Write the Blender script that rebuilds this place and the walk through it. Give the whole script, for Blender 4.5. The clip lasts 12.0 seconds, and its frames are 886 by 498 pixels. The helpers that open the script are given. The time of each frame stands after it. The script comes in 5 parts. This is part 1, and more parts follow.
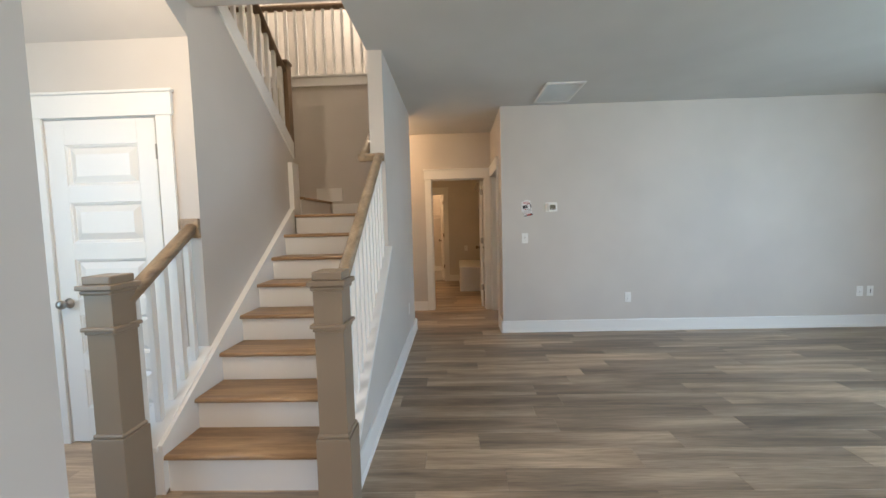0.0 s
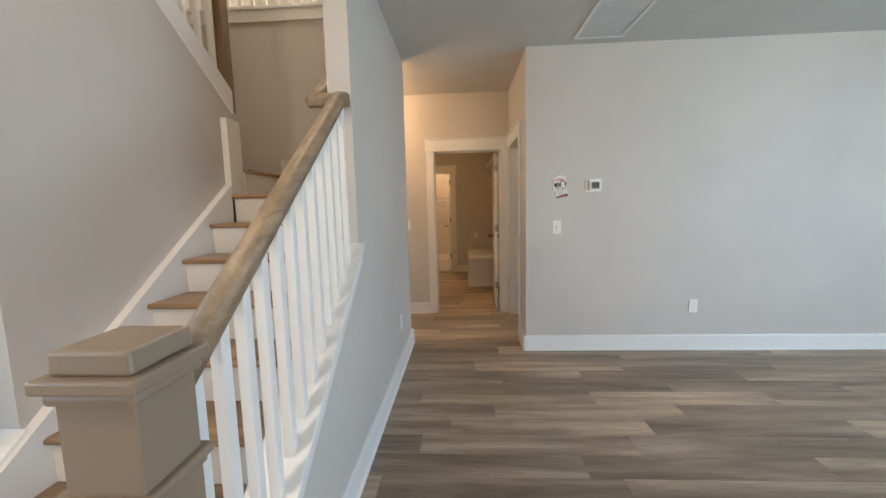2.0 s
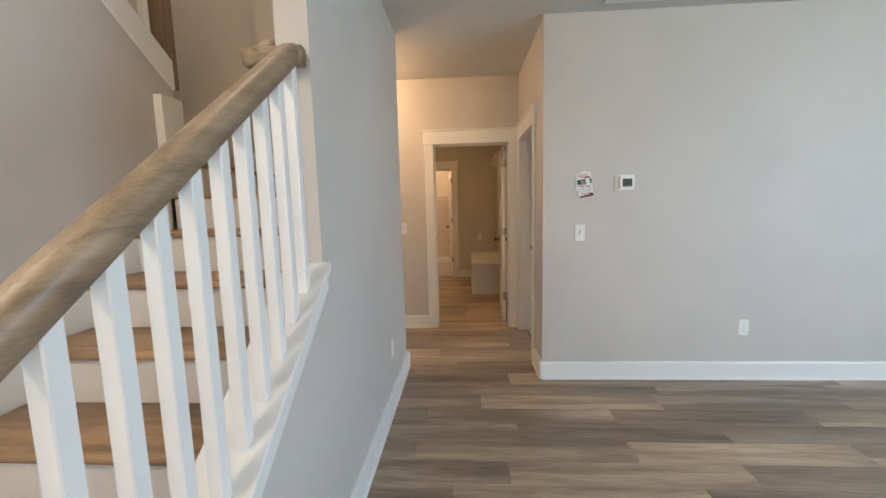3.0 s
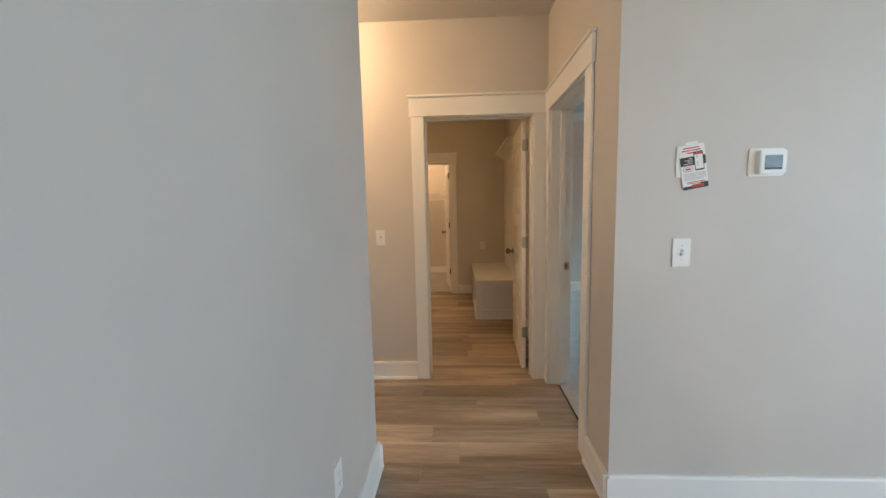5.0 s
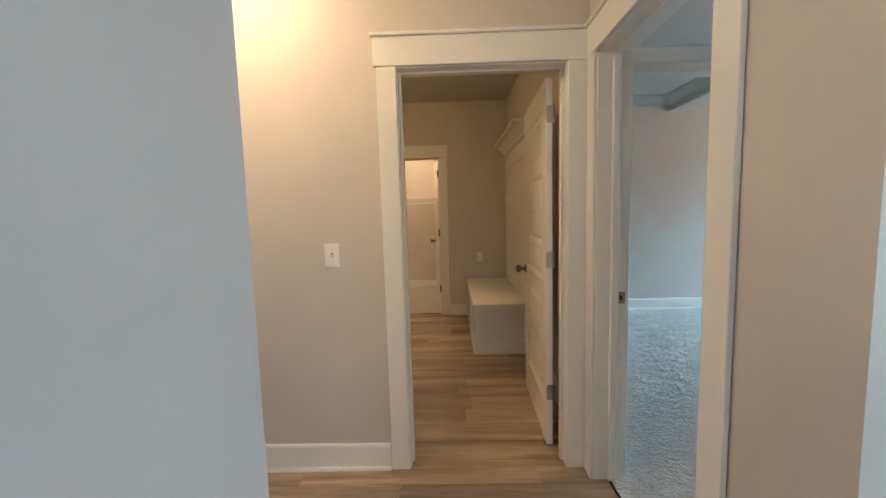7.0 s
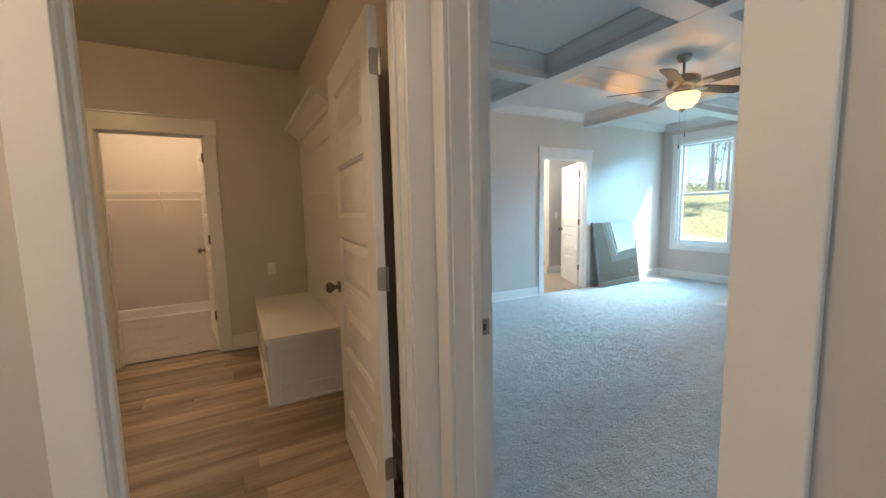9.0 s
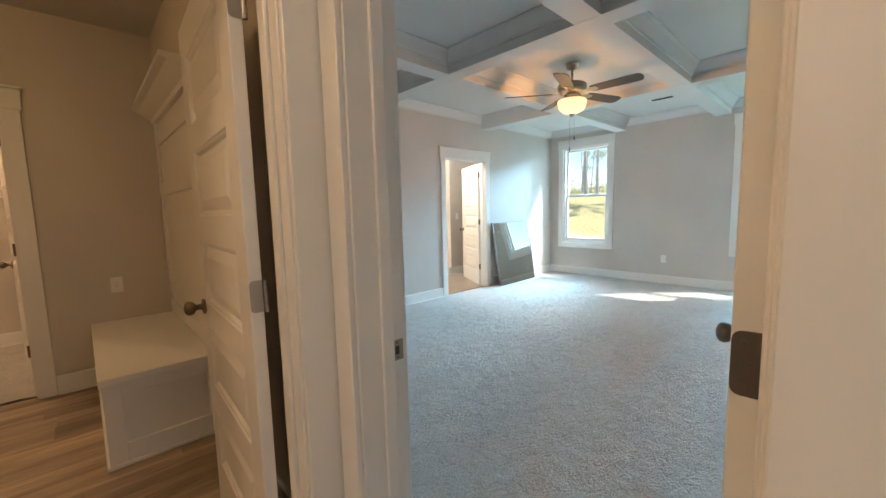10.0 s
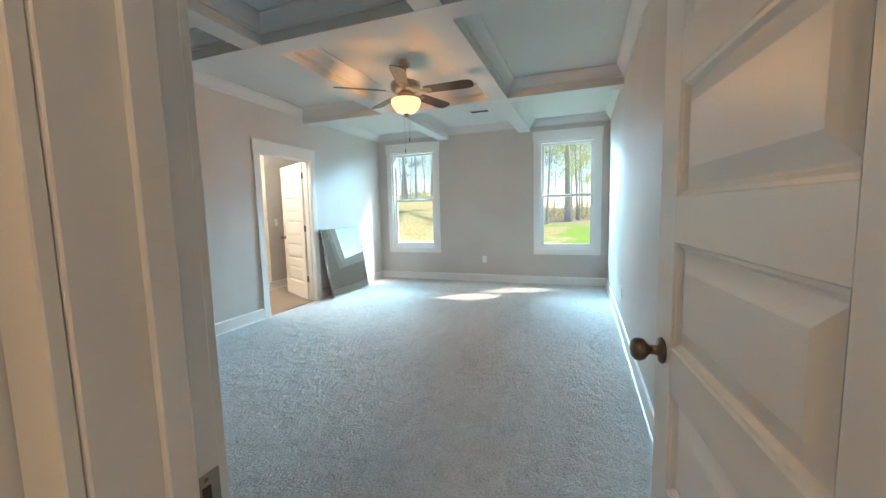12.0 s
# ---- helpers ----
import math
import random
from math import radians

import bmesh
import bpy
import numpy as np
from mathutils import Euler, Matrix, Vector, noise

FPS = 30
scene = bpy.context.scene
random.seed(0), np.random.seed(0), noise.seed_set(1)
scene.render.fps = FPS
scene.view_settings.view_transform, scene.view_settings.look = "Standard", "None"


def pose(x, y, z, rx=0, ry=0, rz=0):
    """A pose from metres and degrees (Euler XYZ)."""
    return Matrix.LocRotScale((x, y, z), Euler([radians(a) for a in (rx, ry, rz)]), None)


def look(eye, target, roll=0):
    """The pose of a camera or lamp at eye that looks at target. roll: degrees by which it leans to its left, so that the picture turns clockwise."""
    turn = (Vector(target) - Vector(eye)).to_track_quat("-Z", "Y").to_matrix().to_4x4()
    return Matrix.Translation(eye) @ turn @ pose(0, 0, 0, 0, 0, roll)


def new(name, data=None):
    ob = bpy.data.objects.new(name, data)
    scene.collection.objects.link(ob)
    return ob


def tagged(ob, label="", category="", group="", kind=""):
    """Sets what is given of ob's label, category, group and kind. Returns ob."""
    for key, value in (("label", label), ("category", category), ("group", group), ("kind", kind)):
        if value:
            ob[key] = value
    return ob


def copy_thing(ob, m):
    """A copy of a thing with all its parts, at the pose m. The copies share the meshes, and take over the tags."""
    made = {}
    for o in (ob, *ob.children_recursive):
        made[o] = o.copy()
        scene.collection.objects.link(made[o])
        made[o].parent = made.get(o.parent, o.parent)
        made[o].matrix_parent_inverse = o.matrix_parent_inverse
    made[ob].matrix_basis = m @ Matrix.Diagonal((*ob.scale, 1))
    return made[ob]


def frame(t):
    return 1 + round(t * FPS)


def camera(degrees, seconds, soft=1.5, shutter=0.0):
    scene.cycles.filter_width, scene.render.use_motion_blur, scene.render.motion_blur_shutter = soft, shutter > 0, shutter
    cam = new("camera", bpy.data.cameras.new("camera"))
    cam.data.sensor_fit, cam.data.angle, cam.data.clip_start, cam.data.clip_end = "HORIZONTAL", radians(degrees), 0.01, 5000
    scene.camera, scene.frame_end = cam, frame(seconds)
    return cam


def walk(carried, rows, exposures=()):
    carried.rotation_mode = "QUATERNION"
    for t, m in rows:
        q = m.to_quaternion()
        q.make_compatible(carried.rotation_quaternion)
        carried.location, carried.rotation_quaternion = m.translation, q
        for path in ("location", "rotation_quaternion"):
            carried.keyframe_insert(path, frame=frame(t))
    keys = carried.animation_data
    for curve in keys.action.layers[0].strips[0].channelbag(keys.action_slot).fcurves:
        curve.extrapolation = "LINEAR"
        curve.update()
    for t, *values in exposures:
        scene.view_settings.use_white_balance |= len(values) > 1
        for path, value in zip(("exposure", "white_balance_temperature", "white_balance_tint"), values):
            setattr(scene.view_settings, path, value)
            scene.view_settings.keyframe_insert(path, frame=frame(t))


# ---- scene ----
cam = camera(98.8, 12.0)
PATH = [
    (0, (0.067, 0.365, 1.369), (0.004, 2.359, 1.234), -1.5),
    (0.5, (0.064, 0.621, 1.367), (-0.029, 2.612, 1.202), -1.5),
    (1, (0.073, 0.914, 1.374), (-0.026, 2.901, 1.172), -1.4),
    (1.5, (0.086, 1.215, 1.371), (-0.018, 3.201, 1.158), -1.4),
    (2, (0.069, 1.5, 1.375), (-0.039, 3.484, 1.152), -1.4),
    (2.5, (0.052, 1.772, 1.384), (-0.06, 3.755, 1.152), -1.4),
    (3, (0.049, 2.08, 1.398), (-0.067, 4.063, 1.167), -1.4),
    (3.5, (0.008, 2.401, 1.388), (-0.097, 4.385, 1.16), -1.5),
    (5.5, (-0.016, 3.666, 1.367), (-0.109, 5.653, 1.157), -1.2),
    (6, (0.0, 3.941, 1.35), (-0.108, 5.929, 1.157), -1.2),
    (6.5, (-0.039, 4.187, 1.347), (-0.133, 6.176, 1.16), -1.4),
    (8.3, (-0.008, 4.92, 1.336), (0.423, 6.862, 1.127), -1.3),
    (8.5, (-0.005, 5.001, 1.341), (0.566, 6.906, 1.132), -1.2),
    (9, (0.034, 5.143, 1.327), (0.986, 6.89, 1.12), -1.3),
    (9.5, (0.098, 5.262, 1.32), (1.279, 6.862, 1.111), -1.3),
    (10, (0.164, 5.371, 1.303), (1.533, 6.813, 1.095), -1.4),
    (10.5, (0.211, 5.505, 1.303), (1.765, 6.746, 1.09), -1.4),
    (11, (0.239, 5.611, 1.308), (1.995, 6.544, 1.095), -1.3),
    (11.5, (0.304, 5.674, 1.303), (2.147, 6.42, 1.093), -1.4),
    (12, (0.429, 5.725, 1.294), (2.297, 6.411, 1.092), -1.4),
]
walk(cam, [(t, look(eye, target, roll)) for t, eye, target, roll in PATH],
     exposures=[(0, 0.45, 6600, 8), (2.5, 0.66, 6600, 8), (5.5, 0.76, 6400, 5), (6.5, 0.85, 6150, 2), (8.5, 0.78, 5350, -1),
                (9.0, 0.72, 5600, 3), (9.5, 0.72, 5950, 5), (10.5, 0.72, 6550, 9), (12, 0.59, 6350, 6)])

# ---- world, sun, lights ----
SUN_WAY = Vector((-0.69, 0.67, -1.0)).normalized()
world = bpy.data.worlds.new("sky")
scene.world = world
world.use_nodes = True
wn = world.node_tree
sky = wn.nodes.new("ShaderNodeTexSky")
sky.sky_type, sky.sun_disc = "NISHITA", False
sky.air_density, sky.dust_density, sky.ozone_density = 1.0, 0.15, 3.0
sky.sun_elevation = math.asin(-SUN_WAY.z)
sky.sun_rotation = math.atan2(-SUN_WAY.x, -SUN_WAY.y)
wn.links.new(sky.outputs[0], wn.nodes["Background"].inputs[0])
wn.nodes["Background"].inputs[1].default_value = 0.15
sun_data = bpy.data.lights.new("sun", "SUN")
sun_data.energy, sun_data.angle, sun_data.color = 5.0, radians(0.5), (1.0, 0.95, 0.88)
sun_lamp = new("sun", sun_data)
sun_lamp.matrix_world = look((0, 0, 20), Vector((0, 0, 20)) + SUN_WAY)


def area_lamp(name, eye, target, width, height, watts, colour):
    data = bpy.data.lights.new(name, "AREA")
    data.shape, data.size, data.size_y, data.energy, data.color = "RECTANGLE", width, height, watts, colour
    ob = new(name, data)
    ob.matrix_world = look(eye, target)
    return ob


def bulb(name, place, watts, colour, radius=0.06):
    data = bpy.data.lights.new(name, "POINT")
    data.energy, data.color, data.shadow_soft_size = watts, colour, radius
    ob = new(name, data)
    ob.location = place
    return ob


HALL_LIGHT = (-1.12, 5.70)
# daylight from unseen side and entry openings; warm fill added in the front one
area_lamp("window_light", (5.42, 1.1, 1.5), (0, 2.4, 0.8), 3.6, 1.9, 117, (0.47, 0.69, 1.0))
area_lamp("window_light", (2.2, -2.92, 1.6), (2.2, 3, 1.2), 3.4, 1.6, 46, (1.0, 0.67, 0.43))
area_lamp("window_light", (-3.5, 0.6, 1.5), (0, 1.4, 1.0), 1.8, 1.9, 34, (0.50, 0.72, 1.0))
# lamp added above the two bedroom windows' sight lines, standing in for open sky
area_lamp("window_light", (12.2, 8.4, 4.0), (2.0, 7.4, 0.0), 4.6, 1.3, 2200, (0.41, 0.74, 1.0))
# lamps
bulb("upstairs_bulb", (-1.3, 4.2, 5.1), 27, (1.0, 0.86, 0.72), 0.15)
bulb("hall_bulb", (HALL_LIGHT[0], HALL_LIGHT[1], 2.60), 25, (1.0, 0.65, 0.37), 0.09)
bulb("entry_bulb", (-1.50, 1.55, 2.45), 29, (1.0, 0.80, 0.62), 0.025)
# unseen second upstairs light, added to brighten the gallery
bulb("gallery_fill", (-0.9, 6.0, 5.1), 60, (1.0, 0.86, 0.72), 0.15)
bulb("mudroom_bulb", (-1.1, 7.5, 2.60), 14, (1.0, 0.58, 0.23), 0.08)
bulb("closet_bulb", (-0.7, 10.2, 2.55), 24, (1.0, 0.62, 0.34), 0.07)
bulb("vanity_bulb", (6.2, 11.5, 2.2), 110, (1.0, 0.74, 0.42), 0.08)
bulb("bath_bulb", (4.2, 10.1, 2.5), 58, (1.0, 0.93, 0.84), 0.10)
bulb("fan_bulb", (3.93, 7.36, 2.33), 23, (1.0, 0.43, 0.12), 0.10)

# ---- materials ----


def material(name, colour, rough=0.5, metal=0.0):
    m = bpy.data.materials.new(name)
    m.use_nodes = True
    b = m.node_tree.nodes["Principled BSDF"]
    b.inputs["Base Color"].default_value = (*colour, 1)
    b.inputs["Roughness"].default_value = rough
    b.inputs["Metallic"].default_value = metal
    return m


def tex(m, kind, scale, detail=4.0, coord="Object", stretch=(1, 1, 1), offset=False):
    n, l = m.node_tree.nodes, m.node_tree.links
    tc, mp, tx = n.new("ShaderNodeTexCoord"), n.new("ShaderNodeMapping"), n.new(kind)
    l.new(tc.outputs[coord], mp.inputs[0])
    mp.inputs[3].default_value = stretch
    if offset:
        info, mul = n.new("ShaderNodeObjectInfo"), n.new("ShaderNodeVectorMath")
        mul.operation = "MULTIPLY"
        mul.inputs[1].default_value = (37.0, 19.0, 11.0)
        l.new(info.outputs["Random"], mul.inputs[0])
        l.new(mul.outputs[0], mp.inputs[1])
    l.new(mp.outputs[0], tx.inputs[0])
    tx.inputs["Scale"].default_value = scale
    if kind == "ShaderNodeTexNoise":
        tx.inputs["Detail"].default_value = detail
    return tx


def ramp(m, source, stops):
    r = m.node_tree.nodes.new("ShaderNodeValToRGB")
    while len(r.color_ramp.elements) < len(stops):
        r.color_ramp.elements.new(0.5)
    for e, (p, c) in zip(r.color_ramp.elements, stops):
        e.position, e.color = p, (*c, 1)
    m.node_tree.links.new(source, r.inputs[0])
    return r


def blend(m, a, b, fac, kind="MIX"):
    x = m.node_tree.nodes.new("ShaderNodeMix")
    x.data_type, x.blend_type = "RGBA", kind
    for src, i in ((a, 6), (b, 7)):
        if isinstance(src, tuple):
            x.inputs[i].default_value = (*src, 1)
        else:
            m.node_tree.links.new(src, x.inputs[i])
    if isinstance(fac, float):
        x.inputs[0].default_value = fac
    else:
        m.node_tree.links.new(fac, x.inputs[0])
    return x.outputs[2]


def set_colour(m, out):
    m.node_tree.links.new(out, m.node_tree.nodes["Principled BSDF"].inputs["Base Color"])


def relief(m, source, strength, distance=0.01):
    b = m.node_tree.nodes.new("ShaderNodeBump")
    b.inputs["Strength"].default_value, b.inputs["Distance"].default_value = strength, distance
    m.node_tree.links.new(source, b.inputs["Height"])
    m.node_tree.links.new(b.outputs[0], m.node_tree.nodes["Principled BSDF"].inputs["Normal"])


def rough_from(m, source, low, high):
    r = m.node_tree.nodes.new("ShaderNodeMapRange")
    r.inputs[3].default_value, r.inputs[4].default_value = low, high
    m.node_tree.links.new(source, r.inputs[0])
    m.node_tree.links.new(r.outputs[0], m.node_tree.nodes["Principled BSDF"].inputs["Roughness"])


def paint(name, colour, rough, grain=260.0, bump=0.08, mottle=0.05):
    """Rolled paint: fine orange peel, faint large mottling."""
    m = material(name, colour, rough)
    big = tex(m, "ShaderNodeTexNoise", 1.3, 3)
    dark = tuple(c * (1 - 2 * mottle) for c in colour)
    set_colour(m, ramp(m, big.outputs[0], [(0.3, dark), (0.7, colour)]).outputs[0])
    fine = tex(m, "ShaderNodeTexNoise", grain, 2)
    relief(m, fine.outputs[0], bump, 0.002)
    rough_from(m, big.outputs[0], rough - 0.06, rough + 0.06)
    return m


def enamel(name, colour, rough):
    """Brushed enamel: a faint unevenness of tone, even gloss."""
    m = material(name, colour, rough)
    soft = tex(m, "ShaderNodeTexNoise", 0.9, 2)
    set_colour(m, ramp(m, soft.outputs[0], [(0.3, tuple(c * 0.965 for c in colour)), (0.7, colour)]).outputs[0])
    return m


M_WALL = paint("greige_wall_paint", (0.605, 0.56, 0.512), 0.55)
M_CEIL = paint("ceiling_paint", (0.62, 0.61, 0.585), 0.9, 180, 0.12)
M_TRIM = enamel("white_trim_enamel", (0.80, 0.785, 0.755), 0.34)
M_DOOR = enamel("white_door_enamel", (0.79, 0.775, 0.745), 0.30)
M_TAUPE = paint("taupe_enamel", (0.285, 0.217, 0.155), 0.38, 140, 0.04, 0.06)
M_PLASTIC = material("white_plastic", (0.82, 0.81, 0.78), 0.35)
M_SLOT = material("dark_slot", (0.03, 0.03, 0.03), 0.5)
M_NICKEL = material("satin_nickel", (0.36, 0.34, 0.31), 0.34, 1.0)
M_BRONZE = material("antique_bronze", (0.20, 0.165, 0.135), 0.38, 1.0)
M_FANMETAL = material("brushed_nickel_fan", (0.40, 0.34, 0.28), 0.28, 1.0)
M_BLADE = material("dark_walnut_blade", (0.042, 0.029, 0.020), 0.45)
M_CARD = material("white_card", (0.80, 0.79, 0.77), 0.6)
M_INK = material("black_ink", (0.03, 0.028, 0.03), 0.6)
M_RED = material("red_ink", (0.52, 0.05, 0.04), 0.6)
M_GREYINK = material("grey_ink", (0.34, 0.32, 0.31), 0.6)
M_SCREW = material("painted_screw_head", (0.45, 0.44, 0.42), 0.45)
M_LCD = material("lcd_screen", (0.05, 0.065, 0.055), 0.22)
M_WIRE = material("white_coated_wire", (0.78, 0.74, 0.68), 0.4)
M_DARKGAP = material("dark_gap", (0.04, 0.03, 0.025), 0.8)


def wood(name, dark, light, along=(1, 14, 14), rough=0.4, scale=2.2):
    m = material(name, light, rough)
    g = tex(m, "ShaderNodeTexNoise", scale, 6, "Object", along, True)
    g.inputs["Distortion"].default_value = 0.6
    f = tex(m, "ShaderNodeTexNoise", scale * 9, 4, "Object", along, True)
    base = ramp(m, g.outputs[0], [(0.3, dark), (0.5, tuple((a + b) / 2 for a, b in zip(dark, light))), (0.7, light)]).outputs[0]
    fine = ramp(m, f.outputs[0], [(0.35, (0.72, 0.70, 0.68)), (0.6, (1, 1, 1))]).outputs[0]
    set_colour(m, blend(m, base, fine, 0.6, "MULTIPLY"))
    relief(m, f.outputs[0], 0.12, 0.003)
    rough_from(m, g.outputs[0], rough - 0.05, rough + 0.12)
    return m


M_TREAD = wood("stained_oak_tread", (0.27, 0.16, 0.082), (0.54, 0.35, 0.195))
M_RAIL = wood("stained_oak_rail", (0.22, 0.15, 0.09), (0.42, 0.30, 0.19), (10, 1, 10))
M_UPNEWEL = wood("stained_oak_newel", (0.17, 0.11, 0.062), (0.31, 0.21, 0.125), (10, 10, 1))


def plank_material():
    m = material("grey_oak_vinyl_plank", (0.25, 0.21, 0.17), 0.42)
    n, l = m.node_tree.nodes, m.node_tree.links
    g = tex(m, "ShaderNodeTexNoise", 1.5, 5, "Object", (0.55, 5.5, 1), True)
    g.inputs["Distortion"].default_value = 0.5
    f = tex(m, "ShaderNodeTexNoise", 14, 6, "Object", (0.5, 9, 1), True)
    base = ramp(m, g.outputs[0], [(0.28, (0.19, 0.148, 0.112)), (0.5, (0.395, 0.30, 0.218)), (0.70, (0.63, 0.50, 0.372))]).outputs[0]
    fine = ramp(m, f.outputs[0], [(0.34, (0.58, 0.56, 0.54)), (0.58, (1, 1, 1))]).outputs[0]
    mixed = blend(m, base, fine, 0.6, "MULTIPLY")
    info = n.new("ShaderNodeObjectInfo")
    shade = ramp(m, info.outputs["Random"], [(0.0, (0.70, 0.69, 0.69)), (0.5, (0.92, 0.91, 0.90)), (1.0, (1.22, 1.18, 1.12))]).outputs[0]
    set_colour(m, blend(m, mixed, shade, 1.0, "MULTIPLY"))
    relief(m, f.outputs[0], 0.10, 0.002)
    rough_from(m, f.outputs[0], 0.34, 0.52)
    return m


M_PLANK = plank_material()


def carpet_material():
    m = material("cut_pile_carpet", (0.46, 0.44, 0.42), 0.95)
    n, l = m.node_tree.nodes, m.node_tree.links
    tuft = tex(m, "ShaderNodeTexNoise", 95, 4)
    lean = tex(m, "ShaderNodeTexNoise", 15, 5, "Object", (1, 1.5, 1))
    lean.inputs["Distortion"].default_value = 1.6
    clump = tex(m, "ShaderNodeTexNoise", 3.2, 6, "Object", (1, 2.0, 1))
    clump.inputs["Distortion"].default_value = 1.2
    c = ramp(m, tuft.outputs[0], [(0.3, (0.39, 0.375, 0.355)), (0.55, (0.52, 0.50, 0.475)), (0.75, (0.60, 0.58, 0.555))]).outputs[0]
    v = ramp(m, lean.outputs[0], [(0.33, (0.90, 0.895, 0.89)), (0.48, (0.985, 0.985, 0.98)), (0.68, (1.03, 1.03, 1.03))]).outputs[0]
    u = ramp(m, clump.outputs[0], [(0.33, (0.84, 0.835, 0.825)), (0.58, (1, 1, 1))]).outputs[0]
    set_colour(m, blend(m, blend(m, c, v, 0.85, "MULTIPLY"), u, 0.8, "MULTIPLY"))
    pile, nap = n.new("ShaderNodeMath"), n.new("ShaderNodeMath")
    for node, wide, fine, weight in ((pile, lean.outputs[0], tuft.outputs[0], 1.9), (nap, clump.outputs[0], pile.outputs[0], 0.8)):
        node.operation = "MULTIPLY_ADD"
        node.inputs[1].default_value = weight
        l.new(wide, node.inputs[0])
        l.new(fine, node.inputs[2])
    relief(m, nap.outputs[0], 0.8, 0.011)
    n["Principled BSDF"].inputs["Sheen Weight"].default_value = 0.2
    return m


M_CARPET = carpet_material()
M_TILE = paint("tan_floor_tile", (0.40, 0.33, 0.27), 0.4, 60, 0.03, 0.12)


def glass_material(name, tint=(1, 1, 1), rough=0.0):
    m = material(name, tint, rough)
    b = m.node_tree.nodes["Principled BSDF"]
    b.inputs["Transmission Weight"].default_value, b.inputs["IOR"].default_value = 1.0, 1.45
    return m


M_GLASS = glass_material("window_glass")
M_MIRROR = material("silvered_mirror", (0.62, 0.68, 0.66), 0.02, 1.0)


def glow(name, colour, strength):
    m = material(name, colour, 0.4)
    b = m.node_tree.nodes["Principled BSDF"]
    b.inputs["Emission Color"].default_value = (*colour, 1)
    b.inputs["Emission Strength"].default_value = strength
    return m


M_BOWL = glow("lit_alabaster_glass", (1.0, 0.66, 0.32), 0.95)
M_LAMP = glow("lit_frosted_glass", (1.0, 0.80, 0.55), 3.0)


def ground_material():
    m = material("lawn_and_leaf_litter", (0.1, 0.14, 0.03), 0.95)
    n, l = m.node_tree.nodes, m.node_tree.links
    pos = n.new("ShaderNodeTexCoord")
    sep = n.new("ShaderNodeSeparateXYZ")
    l.new(pos.outputs["Object"], sep.inputs[0])
    edge = tex(m, "ShaderNodeTexNoise", 0.25, 4)
    add = n.new("ShaderNodeMath")
    add.operation = "MULTIPLY_ADD"
    add.inputs[1].default_value, add.inputs[2].default_value = 14.0, -7.0
    l.new(edge.outputs[0], add.inputs[0])
    far = n.new("ShaderNodeMath")
    l.new(sep.outputs[0], far.inputs[0])
    l.new(add.outputs[0], far.inputs[1])
    mask = n.new("ShaderNodeMapRange")
    mask.inputs[1].default_value, mask.inputs[2].default_value = 21.5, 25.5
    side = n.new("ShaderNodeMath")
    side.operation = "MULTIPLY_ADD"
    side.inputs[1].default_value = -0.45
    l.new(sep.outputs[1], side.inputs[0])
    l.new(far.outputs[0], side.inputs[2])
    lift = n.new("ShaderNodeMath")
    lift.inputs[1].default_value = 3.2
    l.new(side.outputs[0], lift.inputs[0])
    l.new(lift.outputs[0], mask.inputs[0])
    blades = tex(m, "ShaderNodeTexNoise", 9, 6)
    patch = tex(m, "ShaderNodeTexNoise", 0.35, 4)
    green = ramp(m, blades.outputs[0], [(0.3, (0.16, 0.30, 0.03)), (0.7, (0.38, 0.52, 0.08))]).outputs[0]
    straw = ramp(m, blades.outputs[0], [(0.3, (0.34, 0.29, 0.11)), (0.7, (0.62, 0.53, 0.26))]).outputs[0]
    dry = n.new("ShaderNodeMath")
    dry.operation = "MULTIPLY_ADD"
    dry.inputs[1].default_value = 0.06
    l.new(sep.outputs[1], dry.inputs[0])
    l.new(patch.outputs[0], dry.inputs[2])
    lawn = blend(m, green, straw, ramp(m, dry.outputs[0], [(0.95, (0, 0, 0)), (1.25, (1, 1, 1))]).outputs[0])
    litter = ramp(m, tex(m, "ShaderNodeTexNoise", 5, 6).outputs[0], [(0.3, (0.28, 0.20, 0.15)), (0.7, (0.58, 0.45, 0.36))]).outputs[0]
    set_colour(m, blend(m, lawn, litter, mask.outputs[0]))
    relief(m, blades.outputs[0], 0.6, 0.05)
    return m


M_GROUND = ground_material()
M_BARK = wood("pine_bark", (0.40, 0.37, 0.39), (0.66, 0.62, 0.63), (8, 8, 1), 0.9, 3.0)


def leaf_material(name, dark, light):
    m = material(name, light, 0.7)
    info = m.node_tree.nodes.new("ShaderNodeNewGeometry")
    set_colour(m, ramp(m, info.outputs["Random Per Island"], [(0.0, dark), (1.0, light)]).outputs[0])
    n, l = m.node_tree.nodes, m.node_tree.links
    thin, mix = n.new("ShaderNodeBsdfTranslucent"), n.new("ShaderNodeMixShader")
    thin.inputs[0].default_value = (*light, 1)
    mix.inputs[0].default_value = 0.45
    l.new(n["Principled BSDF"].outputs[0], mix.inputs[1])
    l.new(thin.outputs[0], mix.inputs[2])
    l.new(mix.outputs[0], n["Material Output"].inputs[0])
    return m


M_NEEDLE = leaf_material("pine_needles", (0.10, 0.14, 0.05), (0.26, 0.32, 0.12))
M_SPRING = leaf_material("spring_leaves", (0.34, 0.42, 0.10), (0.66, 0.70, 0.30))

# ---- builders ----


